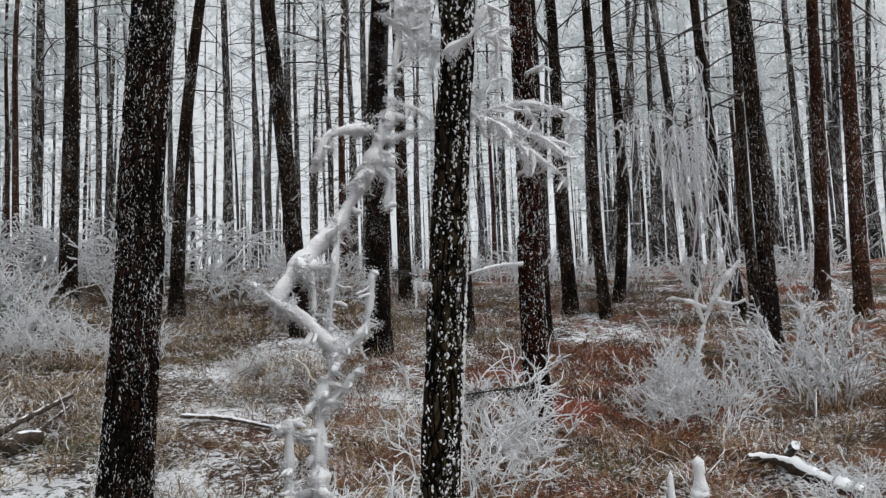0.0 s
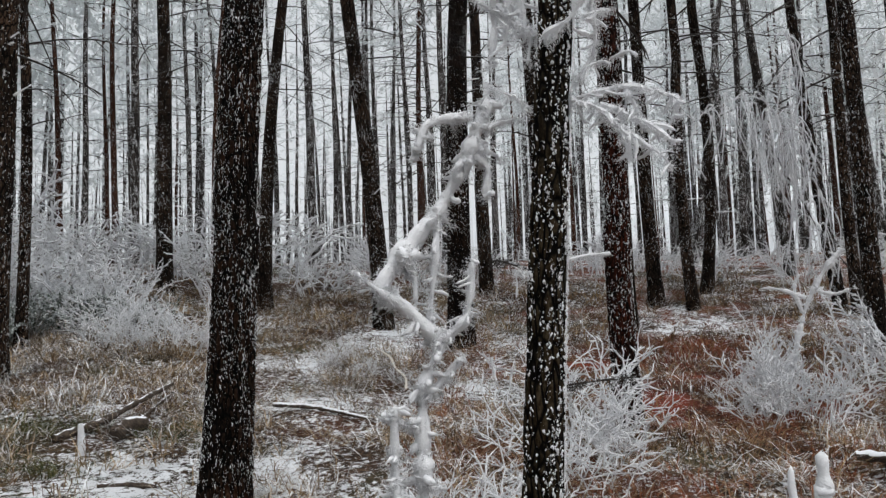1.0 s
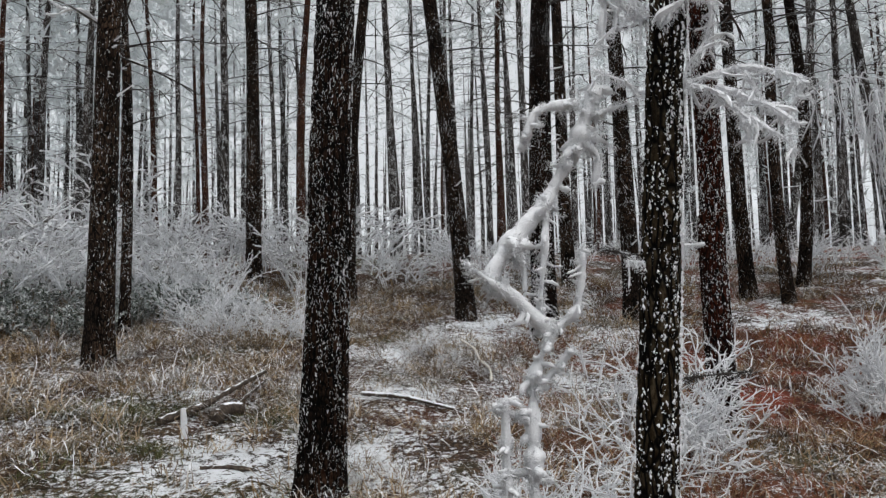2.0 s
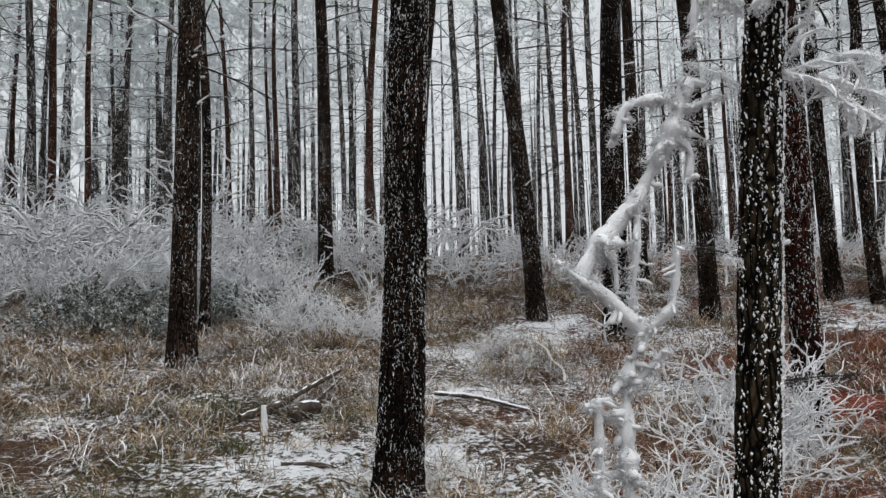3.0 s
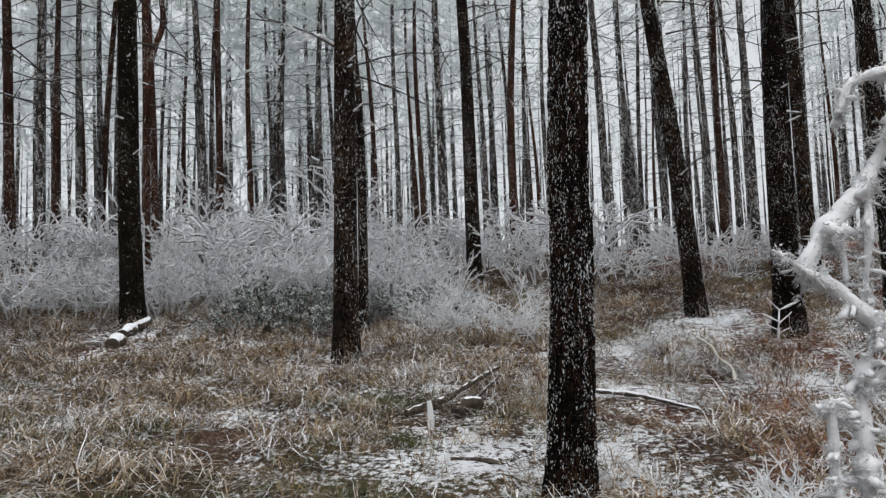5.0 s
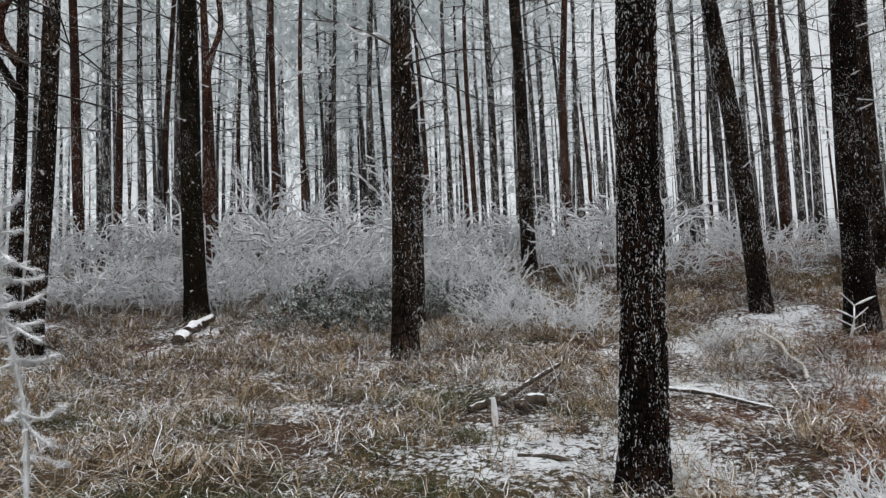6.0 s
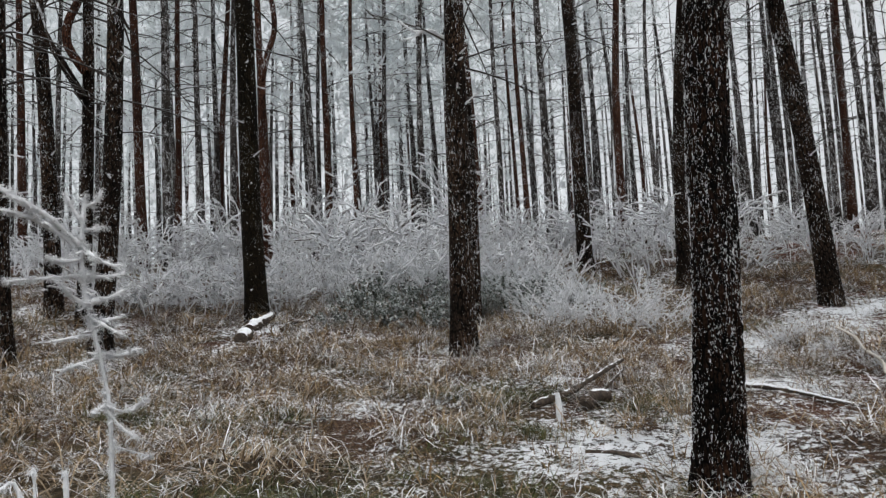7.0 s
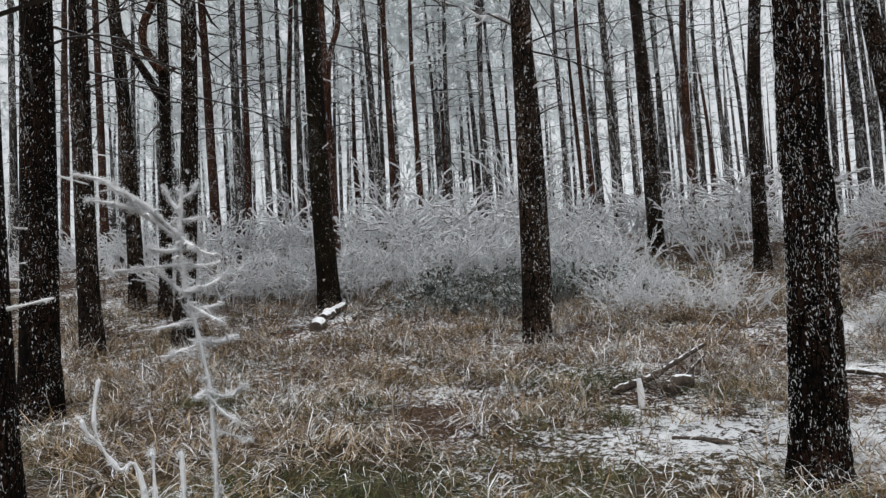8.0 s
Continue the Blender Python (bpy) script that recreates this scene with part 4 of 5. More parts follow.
SHRUBS = [plume_mesh("rimed_shrub", 200 + i, 14, 1.50, 1.1, RIME_SHRUB, 0.013, 8) for i in range(6)]
SHRUBS_WHITE = [fork_mesh("white_shrub", 220 + i, 9, 0.74, 0.5, RIME_TWIG, 0.0050, 0.8, 3, 4) for i in range(6)]
SHRUBS_HEAPED = [fork_mesh("heaped_shrub", 260 + i, 11, 1.35, 1.2, RIME_SHRUB, 0.0135, 0.5, 3) for i in range(8)]
SHRUBS_LOW = [shrub_mesh("low_shrub", 240 + i, 30, 0.5, 0.6, RIME_BROWN, 0.0035, 6, 0.55, 6) for i in range(4)]
SHRUBS_GREEN = [plume_mesh("bramble", 280 + i, 16, 0.60, 1.0, BRAMBLE, 0.006, 9, True) for i in range(3)]


def shrub(x, y, data, scale, label, tall=1.0):
    rng = random.Random(next(seeds))
    ob = new("frosted_shrub")
    ob.location = (x, y, floor_z(x, y) - 0.02)
    ob.rotation_euler = (0, 0, rng.uniform(0, 6.28))
    ob.scale = (scale, scale, scale * tall)
    stem = part("stem", data[0], ob, kind="stuff")
    part("twig", data[1], stem, "side twigs furred with rime", "stuff")
    return tagged(ob, label, "shrub", "frosted shrubs")


rng = random.Random(5)
# a thicket along the rise
for i in range(98):
    a = radians(-46 + 146 * (i + rng.random()) / 98)
    r = rng.uniform(12.9, 16.5) if i % 5 else rng.uniform(16.5, 22)
    k = 0.90 + 0.62 * math.exp(-((a - 0.53) / 0.17) ** 2) + 0.30 * math.exp(-((a - 0.10) / 0.09) ** 2) + 0.2 * noise.noise(Vector((a * 9.0, 1.0, 0.0)))
    if a < radians(2):
        k *= 0.72
    elif a > radians(52):
        k *= 0.8
    shrub(-r * math.sin(a), r * math.cos(a), rng.choice(SHRUBS_HEAPED if i % 2 else SHRUBS), k * rng.uniform(0.8, 1.25), "dense leafless shrub furred white with rime")
# a rounded mound in front of it
for i in range(34):
    a = radians(15 + 36 * (i + rng.random()) / 34)
    r = rng.uniform(11.4, 12.9)
    shrub(-r * math.sin(a), r * math.cos(a), rng.choice(SHRUBS_HEAPED if i % 3 else SHRUBS), rng.uniform(0.55, 0.85) + 0.25 * math.exp(-((a - 0.56) / 0.12) ** 2), "rounded shrub heaped with fine white rime")
for i in range(22):
    a = radians(13 + 36 * (i + rng.random()) / 22)
    r = rng.uniform(10.5, 11.5)
    shrub(-r * math.sin(a), r * math.cos(a), rng.choice(SHRUBS_LOW), rng.uniform(0.6, 0.95), "low tangle of frosted stems before the thicket")
for i in range(26):
    a = radians(14 + 19 * (i + rng.random()) / 26)
    r = rng.uniform(9.9, 11.6)
    shrub(-r * math.sin(a), r * math.cos(a), rng.choice(SHRUBS_GREEN), rng.uniform(0.6, 1.0), "low green bramble tangle edged with frost")
for x, y, s in ((-2.6, 9.5, 1.15), (-2.05, 9.5, 1.2), (-1.6, 9.3, 1.1), (-2.2, 8.9, 0.9), (-1.35, 8.8, 0.8), (-1.75, 8.5, 0.75), (-2.6, 8.9, 0.9), (-3.2, 10.1, 1.0), (-3.6, 10.5, 1.0), (-4.1, 10.7, 0.9), (-2.9, 9.3, 0.85)):
    shrub(x, y, rng.choice(SHRUBS_WHITE), s, "leafless shrub with stubby white rimed twigs")

# ---- grass ----


CLEAR = ((-1.78, 5.25, 0.45), (-1.6, 5.9, 0.35), (-0.4, 6.0, 0.35), (0.1, 5.6, 0.35), (-6.1, 6.95, 0.4), (-6.4, 7.6, 0.45), (3.2, 3.4, 0.4), (-1.3, 4.3, 0.3), (0.6, 7.1, 0.3))


def grass(name, label, mat, count, region, length, width, seed, clump, low=-0.3, rust=False):
    """Tufts of long blades that arch over and lie down."""
    rng = random.Random(seed)
    gen = np.random.default_rng(seed)
    spots = []
    while len(spots) < count // clump:
        cx, cy = region(rng)
        if any((cx - x) ** 2 + (cy - y) ** 2 < r * r for x, y, r in CLEAR):
            continue
        if any((cx - x) ** 2 + (cy - y) ** 2 < (0.7 * r) ** 2 for x, y, r in (SNOWY if rust else SNOWY + RUSTY)) and rng.random() < 0.6:
            continue
        if noise.noise(Vector((cx * 0.8, cy * 0.8, seed))) + 0.5 * noise.noise(Vector((cx * 2.6, cy * 2.6, seed))) > low + rng.uniform(-0.15, 0.15):
            e = 0.05
            z = floor_z(cx, cy)
            spots.append((cx, cy, z, (floor_z(cx + e, cy) - z) / e, (floor_z(cx, cy + e) - z) / e, rng.uniform(0, 6.28)))
    c = np.repeat(np.array(spots), clump, axis=0)
    k = len(c)
    off = gen.normal(0, 0.075, (k, 2))
    p = np.stack([c[:, 0] + off[:, 0], c[:, 1] + off[:, 1], c[:, 2] + (c[:, 3:5] * off).sum(1) - 0.008], 1)
    base = p[:, 2].copy()
    tuft = np.sin(c[:, 5] * 3.0) > 0.3
    a = np.where(tuft, np.arctan2(off[:, 1], off[:, 0]) + gen.normal(0, 0.7, k), c[:, 5] + gen.normal(0, 1.1, k))
    ln = length * gen.uniform(0.4, 1.25, k)
    pitch = np.where(tuft, gen.uniform(0.1, 1.25, k), gen.uniform(0.1, 0.9, k))
    curl = np.where(tuft, gen.uniform(0.3, 1.0, k), gen.uniform(0.3, 0.8, k))
    w = width * gen.uniform(0.6, 1.3, k)
    rows = []
    segs = 4 if width < 0.0036 else 3
    for i in range(segs):
        sx = np.stack([-np.sin(a) * w, np.cos(a) * w, 0 * w], 1) * (1 - 0.22 * i)
        rows += [p - sx, p + sx]
        p = p + np.stack([np.cos(a) * np.cos(pitch), np.sin(a) * np.cos(pitch), np.sin(pitch)], 1) * ln[:, None] / segs
        p[:, 2] = np.maximum(p[:, 2], base + 0.012)
        pitch = pitch - curl
        a = a + gen.normal(0, 0.5, k)
    rows.append(p)
    buf = Buf()
    faces = [(2 * i, 2 * i + 1, 2 * i + 3, 2 * i + 2) for i in range(segs - 1)] + [(2 * segs - 2, 2 * segs - 1, 2 * segs)]
    buf.many(np.stack(rows, 1), faces, [i // 2 / segs for i in range(2 * segs + 1)])
    return tagged(new(name, buf.mesh(name, mat)), label, "grass", kind="stuff")


def sector(a0, a1, r0, r1):
    def pick(rng):
        a, r = radians(rng.uniform(a0, a1)), math.sqrt(rng.uniform(r0 * r0, r1 * r1))
        return -r * math.sin(a), r * math.cos(a)
    return pick


grass("dry_grass", "dry tan grass bent over and tipped with rime", GRASS_TAN, 40000, sector(-48, 92, 2.4, 9.0), 0.38, 0.0034, 301, 22, -0.15)
grass("dry_grass", "dry tan grass bent over and tipped with rime", GRASS_TAN, 20000, sector(-48, 92, 8.5, 14.5), 0.42, 0.0062, 302, 20, -0.15)
grass("straw_grass", "matted pale straw grass dulled by frost", GRASS_STRAW, 30000, sector(-16, 92, 4.6, 13.0), 0.44, 0.0046, 308, 24, -0.1)
grass("green_grass", "low green grass under frost", GRASS_GREEN, 17000, sector(8, 92, 1.8, 6.6), 0.28, 0.0034, 303, 30, 0.12)
grass("green_grass", "low green grass under frost", GRASS_GREEN, 12000, sector(28, 92, 1.8, 4.6), 0.26, 0.0030, 309, 30, -0.15)
grass("rust_grass", "rust-brown dead grass and fern litter", GRASS_RUST, 8000, sector(-48, -8, 3.5, 13), 0.28, 0.0040, 304, 24, 0.1, True)
grass("rust_grass", "rust-brown dead grass and fern litter", GRASS_RUST, 16000, sector(-48, -6, 3.5, 9.5), 0.24, 0.0036, 306, 28, 0.05, True)
grass("bleached_stems", "bleached bent grass stems edged with frost", GRASS_WHITE, 9000, sector(-48, 92, 2.4, 10), 0.55, 0.0030, 307, 5, 0.0)
grass("white_grass", "grass thickly coated with rime", GRASS_WHITE, 26000, sector(-48, 92, 2.4, 14), 0.36, 0.0046, 305, 14, 0.05)

# twigs and needles scattered on the floor
gen = np.random.default_rng(310)
count = 16000
a, r = np.radians(gen.uniform(-48, 92, count)), np.sqrt(gen.uniform(4, 130, count))
spot = np.stack([-r * np.sin(a), r * np.cos(a)], 1)
p = np.array([(x, y, floor_z(x, y) + 0.006) for x, y in spot])
d = units(gen, count) * np.array([[1, 1, 0.16]])
buf = Buf()
spikes(buf, p, d, gen.uniform(0.05, 0.22, count) * np.where(gen.random(count) < 0.06, 2.5, 1.0), gen.uniform(0.0015, 0.004, count))
tagged(new("fallen_twigs", buf.mesh("fallen_twigs", DEADWOOD)), "thin dead twigs scattered over the forest floor", "twigs", kind="stuff")

# ---- fallen wood ----


def stick(pts, r0, r1, label, name="fallen_branch", sides=8, mat=None):
    rng = random.Random(next(seeds))
    buf = Buf()
    line = path_points(pts, 0.035)
    rr = [(r0 + (r1 - r0) * i / len(line)) * (rng.uniform(0.75, 1.2) + 0.35 * noise.noise(Vector(p) * 9)) for i, p in enumerate(line)]
    tube(buf, line, rr, sides, r1 < 0.02)
    ends = [(line[0], 0)] + ([(line[-1], buf.count - sides)] if r1 >= 0.02 else [])
    for middle, first in ends:
        rim = buf.v[0][first:first + sides]
        buf.add([*rim, middle], [(j, (j + 1) % sides, sides) for j in range(sides)])
    return tagged(new(name, buf.mesh(name, mat or DEADWOOD_SNOWY if mat or "snow" in label else PALEWOOD if "pale" in label else DEADWOOD, True)), label, "branch")

stick([(-0.590, 6.317, 0.520), (-0.216, 6.146, 0.498), (0.224, 5.707, 0.434)], 0.025, 0.014, "fallen branch dusted with snow lying in the grass")
stick([(-1.787, 5.092, 0.366), (-1.787, 5.092, 0.476), (-1.795, 5.090, 0.596)], 0.027, 0.024, "short broken branch stub white with snow", mat=RIME_TWIG)
stick([(-2.066, 5.377, 0.464), (-1.834, 5.654, 0.529), (-1.693, 6.045, 0.611), (-1.509, 6.677, 0.718)], 0.036, 0.018, "forked dead branch lying on the ground")
stick([(-1.669, 5.441, 0.457), (-1.607, 5.593, 0.510), (-1.528, 5.706, 0.491)], 0.06, 0.05, "dark rotten branch stump under the fallen branch")
stick([(-1.473, 4.399, 0.303), (-1.307, 4.404, 0.307), (-1.110, 4.367, 0.287)], 0.025, 0.012, "dark dead stick lying on the litter")
stick([(-2.268, 6.336, 0.564), (-2.416, 7.103, 0.648), (-2.393, 7.211, 0.813)], 0.016, 0.008, "upright dead stem rimed at the top")
stick([(0.428, 7.918, 0.900), (0.560, 7.76, 0.81), (0.601, 7.50, 0.700), (0.655, 7.05, 0.635), (0.620, 6.671, 0.557)], 0.012, 0.017, "pale bare stick leaning in the grass")
stick([(-6.08, 6.96, 1.02), (-6.14, 7.08, 1.04), (-6.20, 7.20, 1.06)], 0.085, 0.08, "short snow-covered log with a dark cut end", "log", 14)
stick([(-6.32, 7.45, 1.13), (-6.43, 7.85, 1.22), (-6.52, 8.22, 1.29)], 0.075, 0.055, "long snow-covered log lying in the grass", "log", 14)
stick([(-6.00, 7.70, 1.10), (-5.99, 7.95, 1.19), (-5.90, 8.18, 1.20), (-5.93, 8.42, 1.32)], 0.035, 0.015, "crooked dead branch beside the log")
stick([(3.097, 3.788, 0.316), (3.174, 3.703, 0.322), (3.203, 3.550, 0.315), (3.212, 3.331, 0.270), (3.279, 3.077, 0.212)], 0.028, 0.068, "rotten snow-topped broken log half hidden in grass", "log", 16)
stick([(3.297, 3.732, 0.254), (3.353, 3.711, 0.360), (3.352, 3.660, 0.399)], 0.045, 0.022, "broken snow-topped stump of rotten wood")
stick([(3.241, 3.196, 0.219), (3.334, 3.463, 0.355), (3.385, 3.658, 0.357), (3.191, 3.560, 0.254)], 0.010, 0.006, "crooked grey twig over a rotten log")
stick([(-1.641, 5.731, 0.458), (-1.542, 6.271, 0.582), (-1.490, 6.610, 0.649)], 0.02, 0.01, "dead branch lying on the forest floor")

# ---- young tree thick with rime ----
rimed_thing("rimed_sapling", "leafless sapling swollen with thick white rime", "sapling", (
        ([(0.127, 1.433, 0.014), (0.133, 1.433, 0.973), (0.141, 1.432, 1.102), (0.175, 1.429, 1.180), (0.193, 1.427, 1.225)], 0.0165, 0.0250),
        ([(0.182, 1.428, 1.199), (0.096, 1.408, 1.282), (0.041, 1.383, 1.318), (-0.021, 1.384, 1.368)], 0.0226, 0.0113),
        ([(0.032, 1.411, 1.316), (0.058, 1.410, 1.363), (0.099, 1.436, 1.416), (0.177, 1.457, 1.502), (0.211, 1.481, 1.549), (0.266, 1.473, 1.648), (0.302, 1.466, 1.738), (0.334, 1.489, 1.808)], 0.0282, 0.0188),
        ([(0.280, 1.470, 1.760), (0.211, 1.452, 1.747), (0.161, 1.430, 1.723), (0.138, 1.432, 1.656)], 0.0113, 0.0188),
        ([(0.301, 1.466, 1.726), (0.399, 1.446, 1.751)], 0.0176, 0.0075),
        ([(0.280, 1.470, 1.668), (0.321, 1.463, 1.624), (0.310, 1.465, 1.555)], 0.0125, 0.0157),
        ([(0.186, 1.456, 1.502), (0.176, 1.429, 1.404), (0.153, 1.431, 1.228)], 0.0113, 0.0088),
        ([(0.189, 1.427, 1.207), (0.240, 1.420, 1.247), (0.257, 1.417, 1.318), (0.263, 1.416, 1.391)], 0.0220, 0.0075),
        ([(0.112, 1.435, 1.395), (0.125, 1.434, 1.348), (0.125, 1.434, 1.293)], 0.0163, 0.0100),
        ([(0.132, 1.433, 0.988), (0.080, 1.409, 1.019), (0.034, 1.383, 1.040)], 0.0125, 0.0100),
        ([(0.060, 1.382, 1.030), (0.062, 1.382, 0.963), (0.066, 1.382, 0.013)], 0.0125, 0.0125),
        ([(0.147, 1.432, 1.076), (0.187, 1.427, 1.113), (0.234, 1.421, 1.164)], 0.0125, 0.0088)), RIME_THICK, 41, 1.5, 0.5, 1.0, None, 0.05, True)

# ---- young pine with tiered rimed branches ----
rimed_thing("young_pine", "small young pine with branches bristling with rime", "sapling", (
        ([(-2.621, 1.706, 0.106), (-2.628, 1.699, 0.870), (-2.648, 1.678, 1.109), (-2.664, 1.663, 1.216), (-2.683, 1.643, 1.348), (-2.692, 1.633, 1.536), (-2.683, 1.643, 1.724)], 0.0105, 0.0098),
        ([(-2.692, 1.633, 1.536), (-2.718, 1.531, 1.622), (-2.740, 1.428, 1.679), (-2.783, 1.375, 1.722), (-2.832, 1.311, 1.739)], 0.0161, 0.0056),
        ([(-2.708, 1.616, 1.537), (-2.734, 1.512, 1.610), (-2.763, 1.400, 1.641), (-2.810, 1.340, 1.652)], 0.0149, 0.0063),
        ([(-2.689, 1.637, 1.429), (-2.775, 1.541, 1.420), (-2.851, 1.450, 1.412)], 0.0099, 0.0042),
        ([(-2.680, 1.646, 1.331), (-2.624, 1.702, 1.348), (-2.568, 1.756, 1.395)], 0.0112, 0.0070),
        ([(-2.663, 1.664, 1.261), (-2.590, 1.735, 1.276)], 0.0099, 0.0070),
        ([(-2.681, 1.645, 1.321), (-2.719, 1.604, 1.365), (-2.664, 1.517, 1.401)], 0.0087, 0.0070),
        ([(-2.664, 1.663, 1.216), (-2.709, 1.615, 1.210), (-2.756, 1.563, 1.198)], 0.0074, 0.0056),
        ([(-2.641, 1.686, 0.966), (-2.557, 1.698, 0.944), (-2.465, 1.715, 0.986)], 0.0099, 0.0084),
        ([(-2.641, 1.686, 0.966), (-2.633, 1.623, 0.945)], 0.0087, 0.0084),
        ([(-2.692, 1.633, 1.536), (-2.621, 1.635, 1.482), (-2.538, 1.647, 1.450)], 0.0110, 0.0070),
        ([(-2.685, 1.641, 1.425), (-2.672, 1.725, 1.426), (-2.663, 1.805, 1.444)], 0.0110, 0.0070),
        ([(-2.690, 1.635, 1.488), (-2.693, 1.559, 1.475), (-2.690, 1.487, 1.482)], 0.0110, 0.0070),
        ([(-2.688, 1.638, 1.614), (-2.713, 1.611, 1.673), (-2.725, 1.597, 1.719)], 0.0090, 0.0060),
        ([(-2.673, 1.653, 1.279), (-2.589, 1.667, 1.233), (-2.519, 1.665, 1.205)], 0.0110, 0.0070),
        ([(-2.657, 1.670, 1.153), (-2.643, 1.754, 1.134), (-2.637, 1.829, 1.150)], 0.0090, 0.0070),
        ([(-2.657, 1.669, 1.132), (-2.665, 1.590, 1.115), (-2.651, 1.531, 1.104)], 0.0090, 0.0070),
        ([(-2.684, 1.642, 1.677), (-2.658, 1.668, 1.698), (-2.644, 1.683, 1.736)], 0.0080, 0.0050),
        ([(-2.634, 1.693, 0.945), (-2.566, 1.690, 0.885), (-2.497, 1.686, 0.856)], 0.0100, 0.0080),
        ([(-2.688, 1.637, 1.593), (-2.644, 1.683, 1.600)], 0.0062, 0.0042),
        ([(-2.623, 1.703, 0.819), (-2.495, 1.755, 0.774)], 0.0050, 0.0042)), RIME_THICK, 42, 1.5, 0.1, 1.0, None, 0.055, True)

rimed_thing("rimed_sprig", "forked leafless sprig coated with rime", "sapling", (
        ([(-2.141, 1.051, 0.055), (-2.180, 1.006, 0.803), (-2.216, 0.963, 0.865), (-2.241, 0.932, 0.931), (-2.249, 0.921, 1.003), (-2.241, 0.932, 1.095)], 0.014, 0.008),
        ([(-2.239, 0.934, 0.927), (-2.259, 0.907, 0.966), (-2.266, 0.898, 1.001)], 0.014, 0.010),
        ([(-2.159, 1.031, 0.055), (-2.164, 1.025, 0.809), (-2.168, 1.020, 0.898)], 0.012, 0.008),
        ([(-2.114, 1.080, 0.055), (-2.118, 1.076, 0.799), (-2.123, 1.071, 0.882)], 0.012, 0.010)), RIME_THICK, 43, 0.9, 0.3, 0.8)

# ---- the slim pine's own rimed branches ----
slim = (
    ([(0.436, 1.444, 1.774), (0.392, 1.435, 1.798), (0.351, 1.414, 1.808), (0.317, 1.421, 1.822)], 0.008, 0.004),
    ([(0.530, 1.417, 1.791), (0.587, 1.398, 1.768), (0.630, 1.382, 1.722), (0.672, 1.365, 1.683), (0.708, 1.349, 1.650)], 0.014, 0.006),
    ([(0.530, 1.417, 1.793), (0.628, 1.436, 1.824), (0.686, 1.413, 1.828), (0.741, 1.389, 1.809), (0.789, 1.366, 1.781), (0.776, 1.373, 1.727)], 0.013, 0.009),
    ([(0.605, 1.412, 1.780), (0.671, 1.386, 1.744), (0.714, 1.368, 1.716), (0.757, 1.348, 1.672)], 0.013, 0.007),
    ([(0.678, 1.416, 1.817), (0.697, 1.408, 1.778), (0.709, 1.403, 1.740)], 0.012, 0.008),
    ([(0.693, 1.355, 1.661), (0.724, 1.342, 1.637), (0.742, 1.333, 1.610)], 0.010, 0.006),
    ([(0.643, 1.376, 1.716), (0.654, 1.372, 1.671), (0.659, 1.370, 1.634)], 0.012, 0.005),
    ([(0.543, 1.413, 1.840), (0.578, 1.401, 1.874), (0.609, 1.390, 1.881)], 0.012, 0.006),
    ([(0.459, 1.386, 1.941), (0.502, 1.342, 1.963), (0.529, 1.333, 1.998), (0.548, 1.326, 2.046)], 0.018, 0.014),
    ([(0.567, 1.405, 2.007), (0.635, 1.379, 2.014)], 0.007, 0.006),
    ([(0.473, 1.434, 1.978), (0.442, 1.443, 1.967), (0.391, 1.456, 2.008), (0.350, 1.465, 2.039), (0.307, 1.473, 2.065)], 0.012, 0.010),
    ([(0.356, 1.464, 2.034), (0.351, 1.465, 1.977), (0.339, 1.467, 1.891)], 0.018, 0.010),
    ([(0.385, 1.457, 2.134), (0.390, 1.456, 2.057), (0.376, 1.459, 1.936)], 0.018, 0.012),
    ([(0.428, 1.447, 2.133), (0.422, 1.448, 2.056), (0.427, 1.447, 1.950)], 0.016, 0.010),
    ([(0.349, 1.465, 2.134), (0.357, 1.463, 2.088), (0.356, 1.464, 2.034)], 0.020, 0.018),
    ([(0.442, 1.443, 1.964), (0.436, 1.444, 1.919), (0.431, 1.446, 1.889)], 0.012, 0.006),
    ([(0.604, 1.444, 2.070), (0.615, 1.440, 1.975), (0.602, 1.445, 1.915)], 0.012, 0.006),
    ([(0.494, 1.428, 1.084), (0.583, 1.452, 1.088), (0.682, 1.468, 1.091)], 0.004, 0.003),
    ([(0.415, 1.429, 1.357), (0.368, 1.410, 1.363)], 0.009, 0.006),
    ([(0.415, 1.429, 1.363), (0.373, 1.460, 1.385), (0.337, 1.519, 1.399)], 0.005, 0.007),
)
for i, (pts, r0, r1) in enumerate(slim):
    rng = random.Random(600 + i)
    buf = Buf()
    rime_branch(buf, rng, [np.asarray(p) - np.asarray(SLIM.location) for p in pts], r0 * 0.9, r1 * 0.85, 1.6, 6, 1.1, 1.2)
    if r0 > 0.006:
        side_sprigs(buf, rng, [np.asarray(p) - np.asarray(SLIM.location) for p in pts], 0.07, 0.006, 1.0)
    part("branch", buf.mesh("branch", RIME_THICK if r0 > 0.006 else BRANCH), SLIM, "branch feathered with white rime")

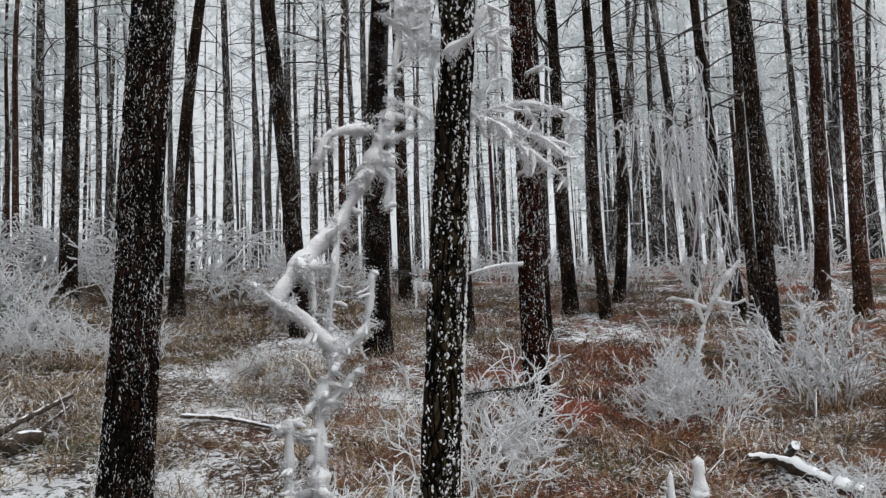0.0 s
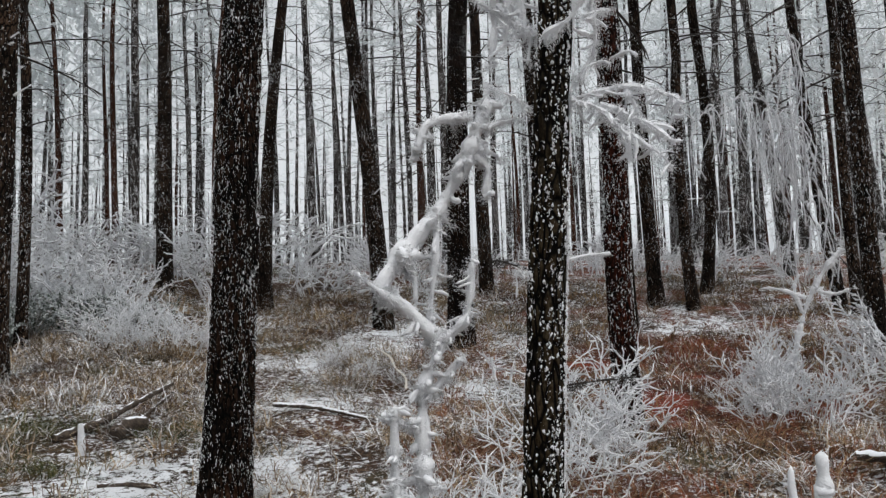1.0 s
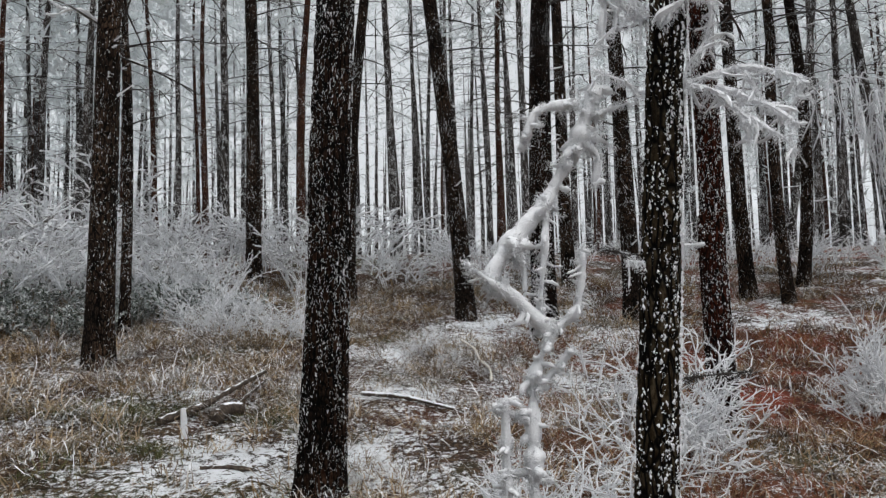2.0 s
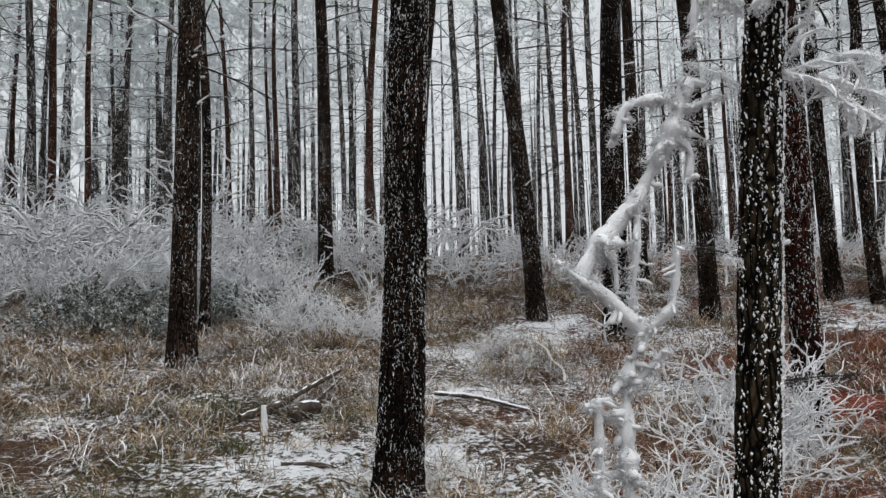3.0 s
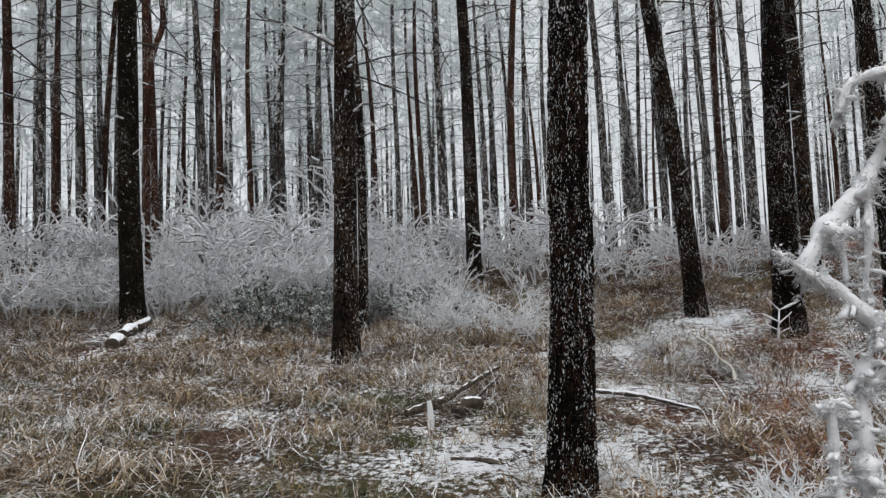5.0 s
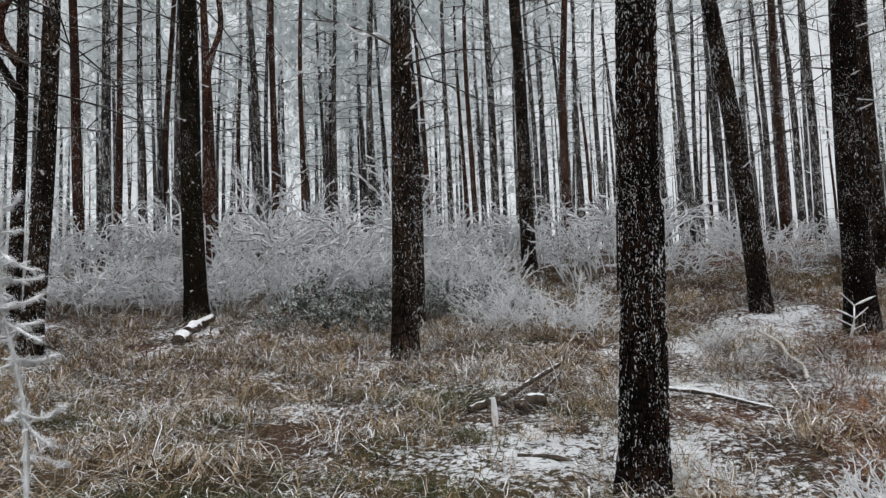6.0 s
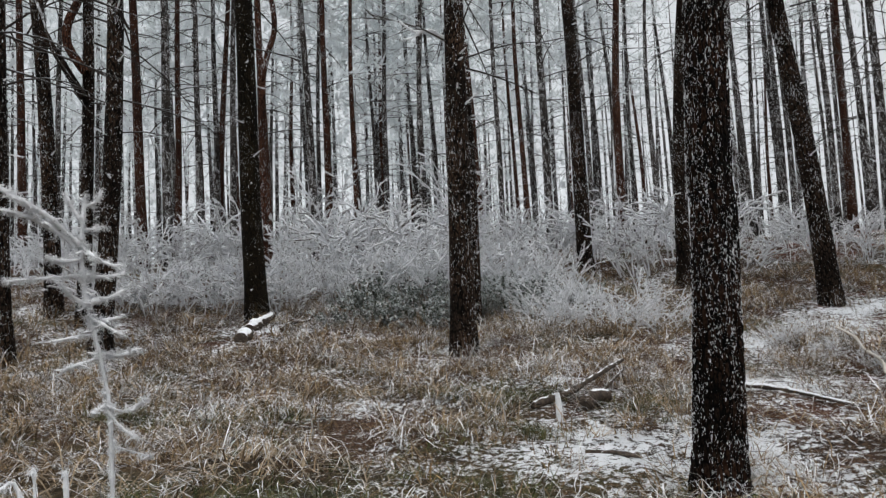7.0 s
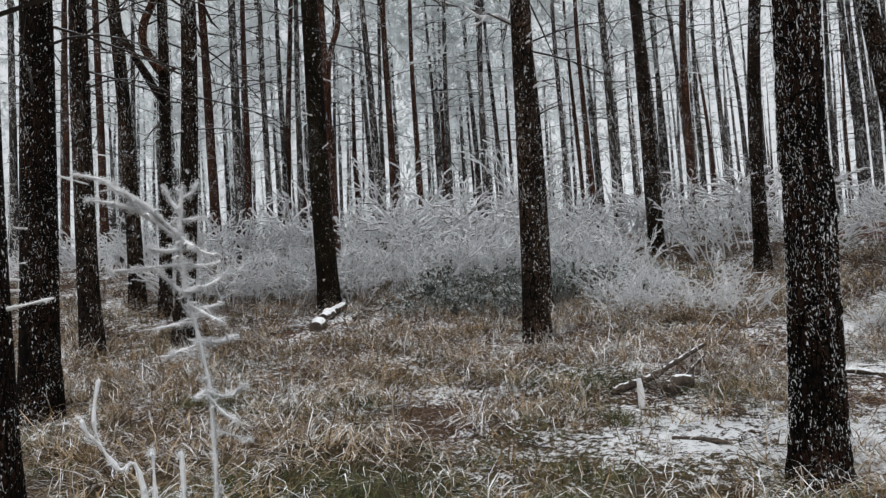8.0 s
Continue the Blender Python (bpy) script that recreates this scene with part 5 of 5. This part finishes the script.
# single rimed branches on the pines beyond
far_branches = (
    (SPECKLED, [(-3.424, 7.428, 4.433), (-3.536, 7.280, 4.505), (-3.680, 7.116, 4.470), (-3.840, 7.049, 4.605)], 0.03, 0.016),
    (SPECKLED, [(-3.609, 7.145, 4.463), (-3.715, 7.102, 4.393), (-3.805, 7.064, 4.382)], 0.02, 0.012),
    (SPECKLED, [(-3.270, 7.482, 3.943), (-3.134, 7.421, 3.924)], 0.014, 0.01),
    (TWIN, [(-3.921, 9.426, 4.060), (-3.679, 9.386, 4.039)], 0.016, 0.01),
    (TWIN, [(-3.928, 9.423, 3.367), (-3.740, 9.367, 3.377)], 0.016, 0.01),
    (TWIN, [(-3.936, 9.421, 3.023), (-3.777, 9.356, 3.056)], 0.016, 0.012),
    (RUDDY, [(2.031, 4.914, 1.686), (1.812, 4.889, 1.669), (1.657, 4.836, 1.632), (1.575, 4.862, 1.610)], 0.022, 0.014),
    (RUDDY, [(2.014, 4.920, 3.395), (1.875, 4.866, 3.402), (1.768, 4.798, 3.414)], 0.02, 0.012),
    (RUDDY, [(2.111, 4.882, 3.201), (2.195, 4.737, 3.211), (2.212, 4.620, 3.134)], 0.02, 0.012),
)
for i, (tree, pts, r0, r1) in enumerate(far_branches):
    rng = random.Random(640 + i)
    buf = Buf()
    rime_branch(buf, rng, [np.asarray(p) - np.asarray(tree.location) for p in pts], r0, r1, 0.8, 6, 0.6, 1.4)
    part("branch", buf.mesh("branch", RIME_THICK), tree, "branch thick with white rime")

# ---- bent birch-like sapling with hanging rimed twigs ----
rng = random.Random(44)
top = [(6.448, 7.717, 0.907), (4.716, 5.645, 1.413), (4.449, 5.725, 1.874), (4.188, 5.789, 2.441), (3.980, 5.809, 2.881), (3.781, 5.817, 3.103), (3.519, 5.857, 3.001)]
weeping = [(top, 0.012, 0.008)]
limbs = ([(4.188, 5.789, 2.441), (3.95, 5.55, 2.95), (3.66, 5.50, 3.12), (3.33, 5.70, 3.02)], [(4.30, 5.75, 2.2), (4.05, 5.35, 2.75), (3.80, 5.40, 2.90), (3.62, 5.48, 2.72)],
         [(4.188, 5.789, 2.441), (4.10, 5.45, 3.10), (3.98, 5.30, 3.46), (3.86, 5.22, 3.60)])
weeping += [(limb, 0.009, 0.006) for limb in limbs]
arc = path_points(top[2:], 0.05)
for limb in limbs:
    arc += path_points(limb, 0.05)[4:]
for i in range(130):
    p = arc[min(len(arc) - 1, int(len(arc) * rng.random()))]
    a, ln = rng.uniform(0, 6.28), rng.uniform(0.2, 0.95)
    out = np.array((math.cos(a), math.sin(a), 0)) * ln * rng.uniform(0.15, 0.4)
    weeping.append(([p, p + out * 0.5 + np.array((0, 0, 0.06 * ln)), p + out * 0.9 + np.array((0, 0, -0.3 * ln)) + unit(rng) * 0.05, p + out * 0.8 + np.array((0, 0, -0.75 * ln)) + unit(rng) * 0.08], 0.0065, 0.005))
rimed_thing("weeping_sapling", "bent sapling with hanging twigs white with rime", "sapling", weeping, RIME_TWIG, 45, 0.5, 0.4, 1.0, BRANCH)
rimed_thing("rimed_sprig", "pointed sprig tip coated with rime", "sapling", (
    ([(0.871, 1.031, -0.001), (0.867, 1.033, 0.824), (0.870, 1.032, 0.892), (0.869, 1.032, 0.946), (0.868, 1.033, 0.975)], 0.026, 0.016),
    ([(0.843, 1.049, 0.834), (0.822, 1.063, 0.884), (0.822, 1.063, 0.944)], 0.010, 0.008)), RIME_THICK, 46, 0.5, 0.1, 0.3, None, 0.0, True)

# ---- shrubs and tufts near the camera ----
for x, y, s in ((0.58, 2.95) + (0.80,), (0.47, 3.07) + (0.68,), (0.68, 2.93) + (0.80,), (0.40, 3.38) + (0.6,), (1.24, 3.92) + (0.9,),
                (1.70, 4.82) + (1.15,), (1.73, 4.28) + (0.85,), (1.49, 4.05) + (0.9,), (1.48, 4.47) + (1.1,),
                (3.15, 4.80) + (0.6,), (3.15, 5.14) + (0.55,)):
    shrub(x, y, rng.choice(SHRUBS_WHITE), s, "low shrub of fine twigs thick with white rime")
for x, y, s in ((3.60, 5.10) + (1.0,), (3.51, 5.16) + (0.8,), (3.65, 4.94) + (0.9,), (3.47, 4.83) + (0.8,)):
    shrub(x, y, rng.choice(SHRUBS_WHITE), s, "tall rounded shrub of fine twigs thick with white rime", 1.2)
rimed_thing("rimed_sapling", "bare sapling with a slanting rimed top in a shrub", "sapling", (
    ([(3.490, 5.054, 0.334), (3.611, 4.972, 1.042), (3.731, 4.887, 1.412), (3.885, 4.772, 1.675)], 0.022, 0.03),
    ([(3.661, 4.937, 1.298), (3.535, 5.024, 1.365), (3.434, 5.090, 1.394)], 0.03, 0.02),
    ([(3.708, 4.904, 1.366), (3.822, 4.820, 1.324), (3.909, 4.754, 1.357)], 0.026, 0.016),
    ([(3.637, 4.954, 1.181), (3.599, 4.981, 1.372), (3.634, 4.956, 1.488)], 0.026, 0.014)), RIME_THICK, 47, 0.7, 0.2, 1.2)
for x, y, s in ((2.34, 2.29) + (0.55,), (2.48, 2.29) + (0.6,), (2.95, 2.67) + (0.7,), (3.13, 3.02) + (0.45,), (3.28, 3.02) + (0.5,), (3.40, 3.25) + (0.5,)):
    shrub(x, y, rng.choice(SHRUBS_WHITE), s, "low sprawling rimed twigs over a fallen log", 0.8)
for x, y, s in ((4.77, 5.08) + (0.75,), (5.20, 5.22) + (0.8,), (5.08, 4.79) + (0.8,), (5.19, 5.78) + (0.7,)):
    shrub(x, y, rng.choice(SHRUBS), s, "rounded shrub of rimed twigs among dry grass")
for x, y, s in ((-0.37, 7.75) + (0.9,), (0.01, 8.34) + (0.8,), (0.23, 7.73) + (0.7,), (0.86, 7.26) + (0.9,), (0.77, 7.88) + (0.8,), (-2.52, 7.83) + (0.7,), (-2.49, 8.46) + (0.8,), (-2.98, 8.01) + (0.7,), (-5.32, 8.14) + (0.9,), (-4.66, 8.16) + (0.8,), (-4.13, 8.09) + (0.7,), (-5.49, 8.96) + (0.9,), (0.10, 6.20) + (0.7,), (-0.09, 7.10) + (0.8,), (-1.55, 5.71) + (0.8,), (-1.38, 6.37) + (0.8,)):
    shrub(x, y, rng.choice(SHRUBS_LOW), s, "low tangle of brown twigs lightly rimed")

rimed_thing("rimed_sprig", "upright fishbone-shaped sprig white with rime", "sapling", (
    ([(1.361, 8.493, 0.811), (1.002, 6.606, 1.022), (1.017, 6.603, 1.175)], 0.012, 0.010),
    ([(1.017, 6.603, 1.175), (0.913, 6.573, 1.288)], 0.010, 0.008),
    ([(1.017, 6.603, 1.175), (1.191, 6.618, 1.252)], 0.010, 0.008),
    ([(1.010, 6.605, 1.071), (0.872, 6.580, 1.150)], 0.010, 0.007),
    ([(1.009, 6.605, 1.061), (1.127, 6.632, 1.156)], 0.010, 0.007),
    ([(1.000, 6.607, 0.997), (0.880, 6.579, 1.066)], 0.009, 0.006),
    ([(0.998, 6.607, 0.972), (1.100, 6.638, 1.018)], 0.009, 0.006)), RIME_THICK, 48, 0.3, 0.0, 0.5)
for x, y, s in ((-0.09, 7.93) + (0.5,), (0.16, 8.12) + (0.55,), (0.27, 7.71) + (0.42,), (0.63, 7.28) + (0.4,)):
    shrub(x, y, rng.choice(SHRUBS_WHITE), s, "low white shrub at the foot of a pine")
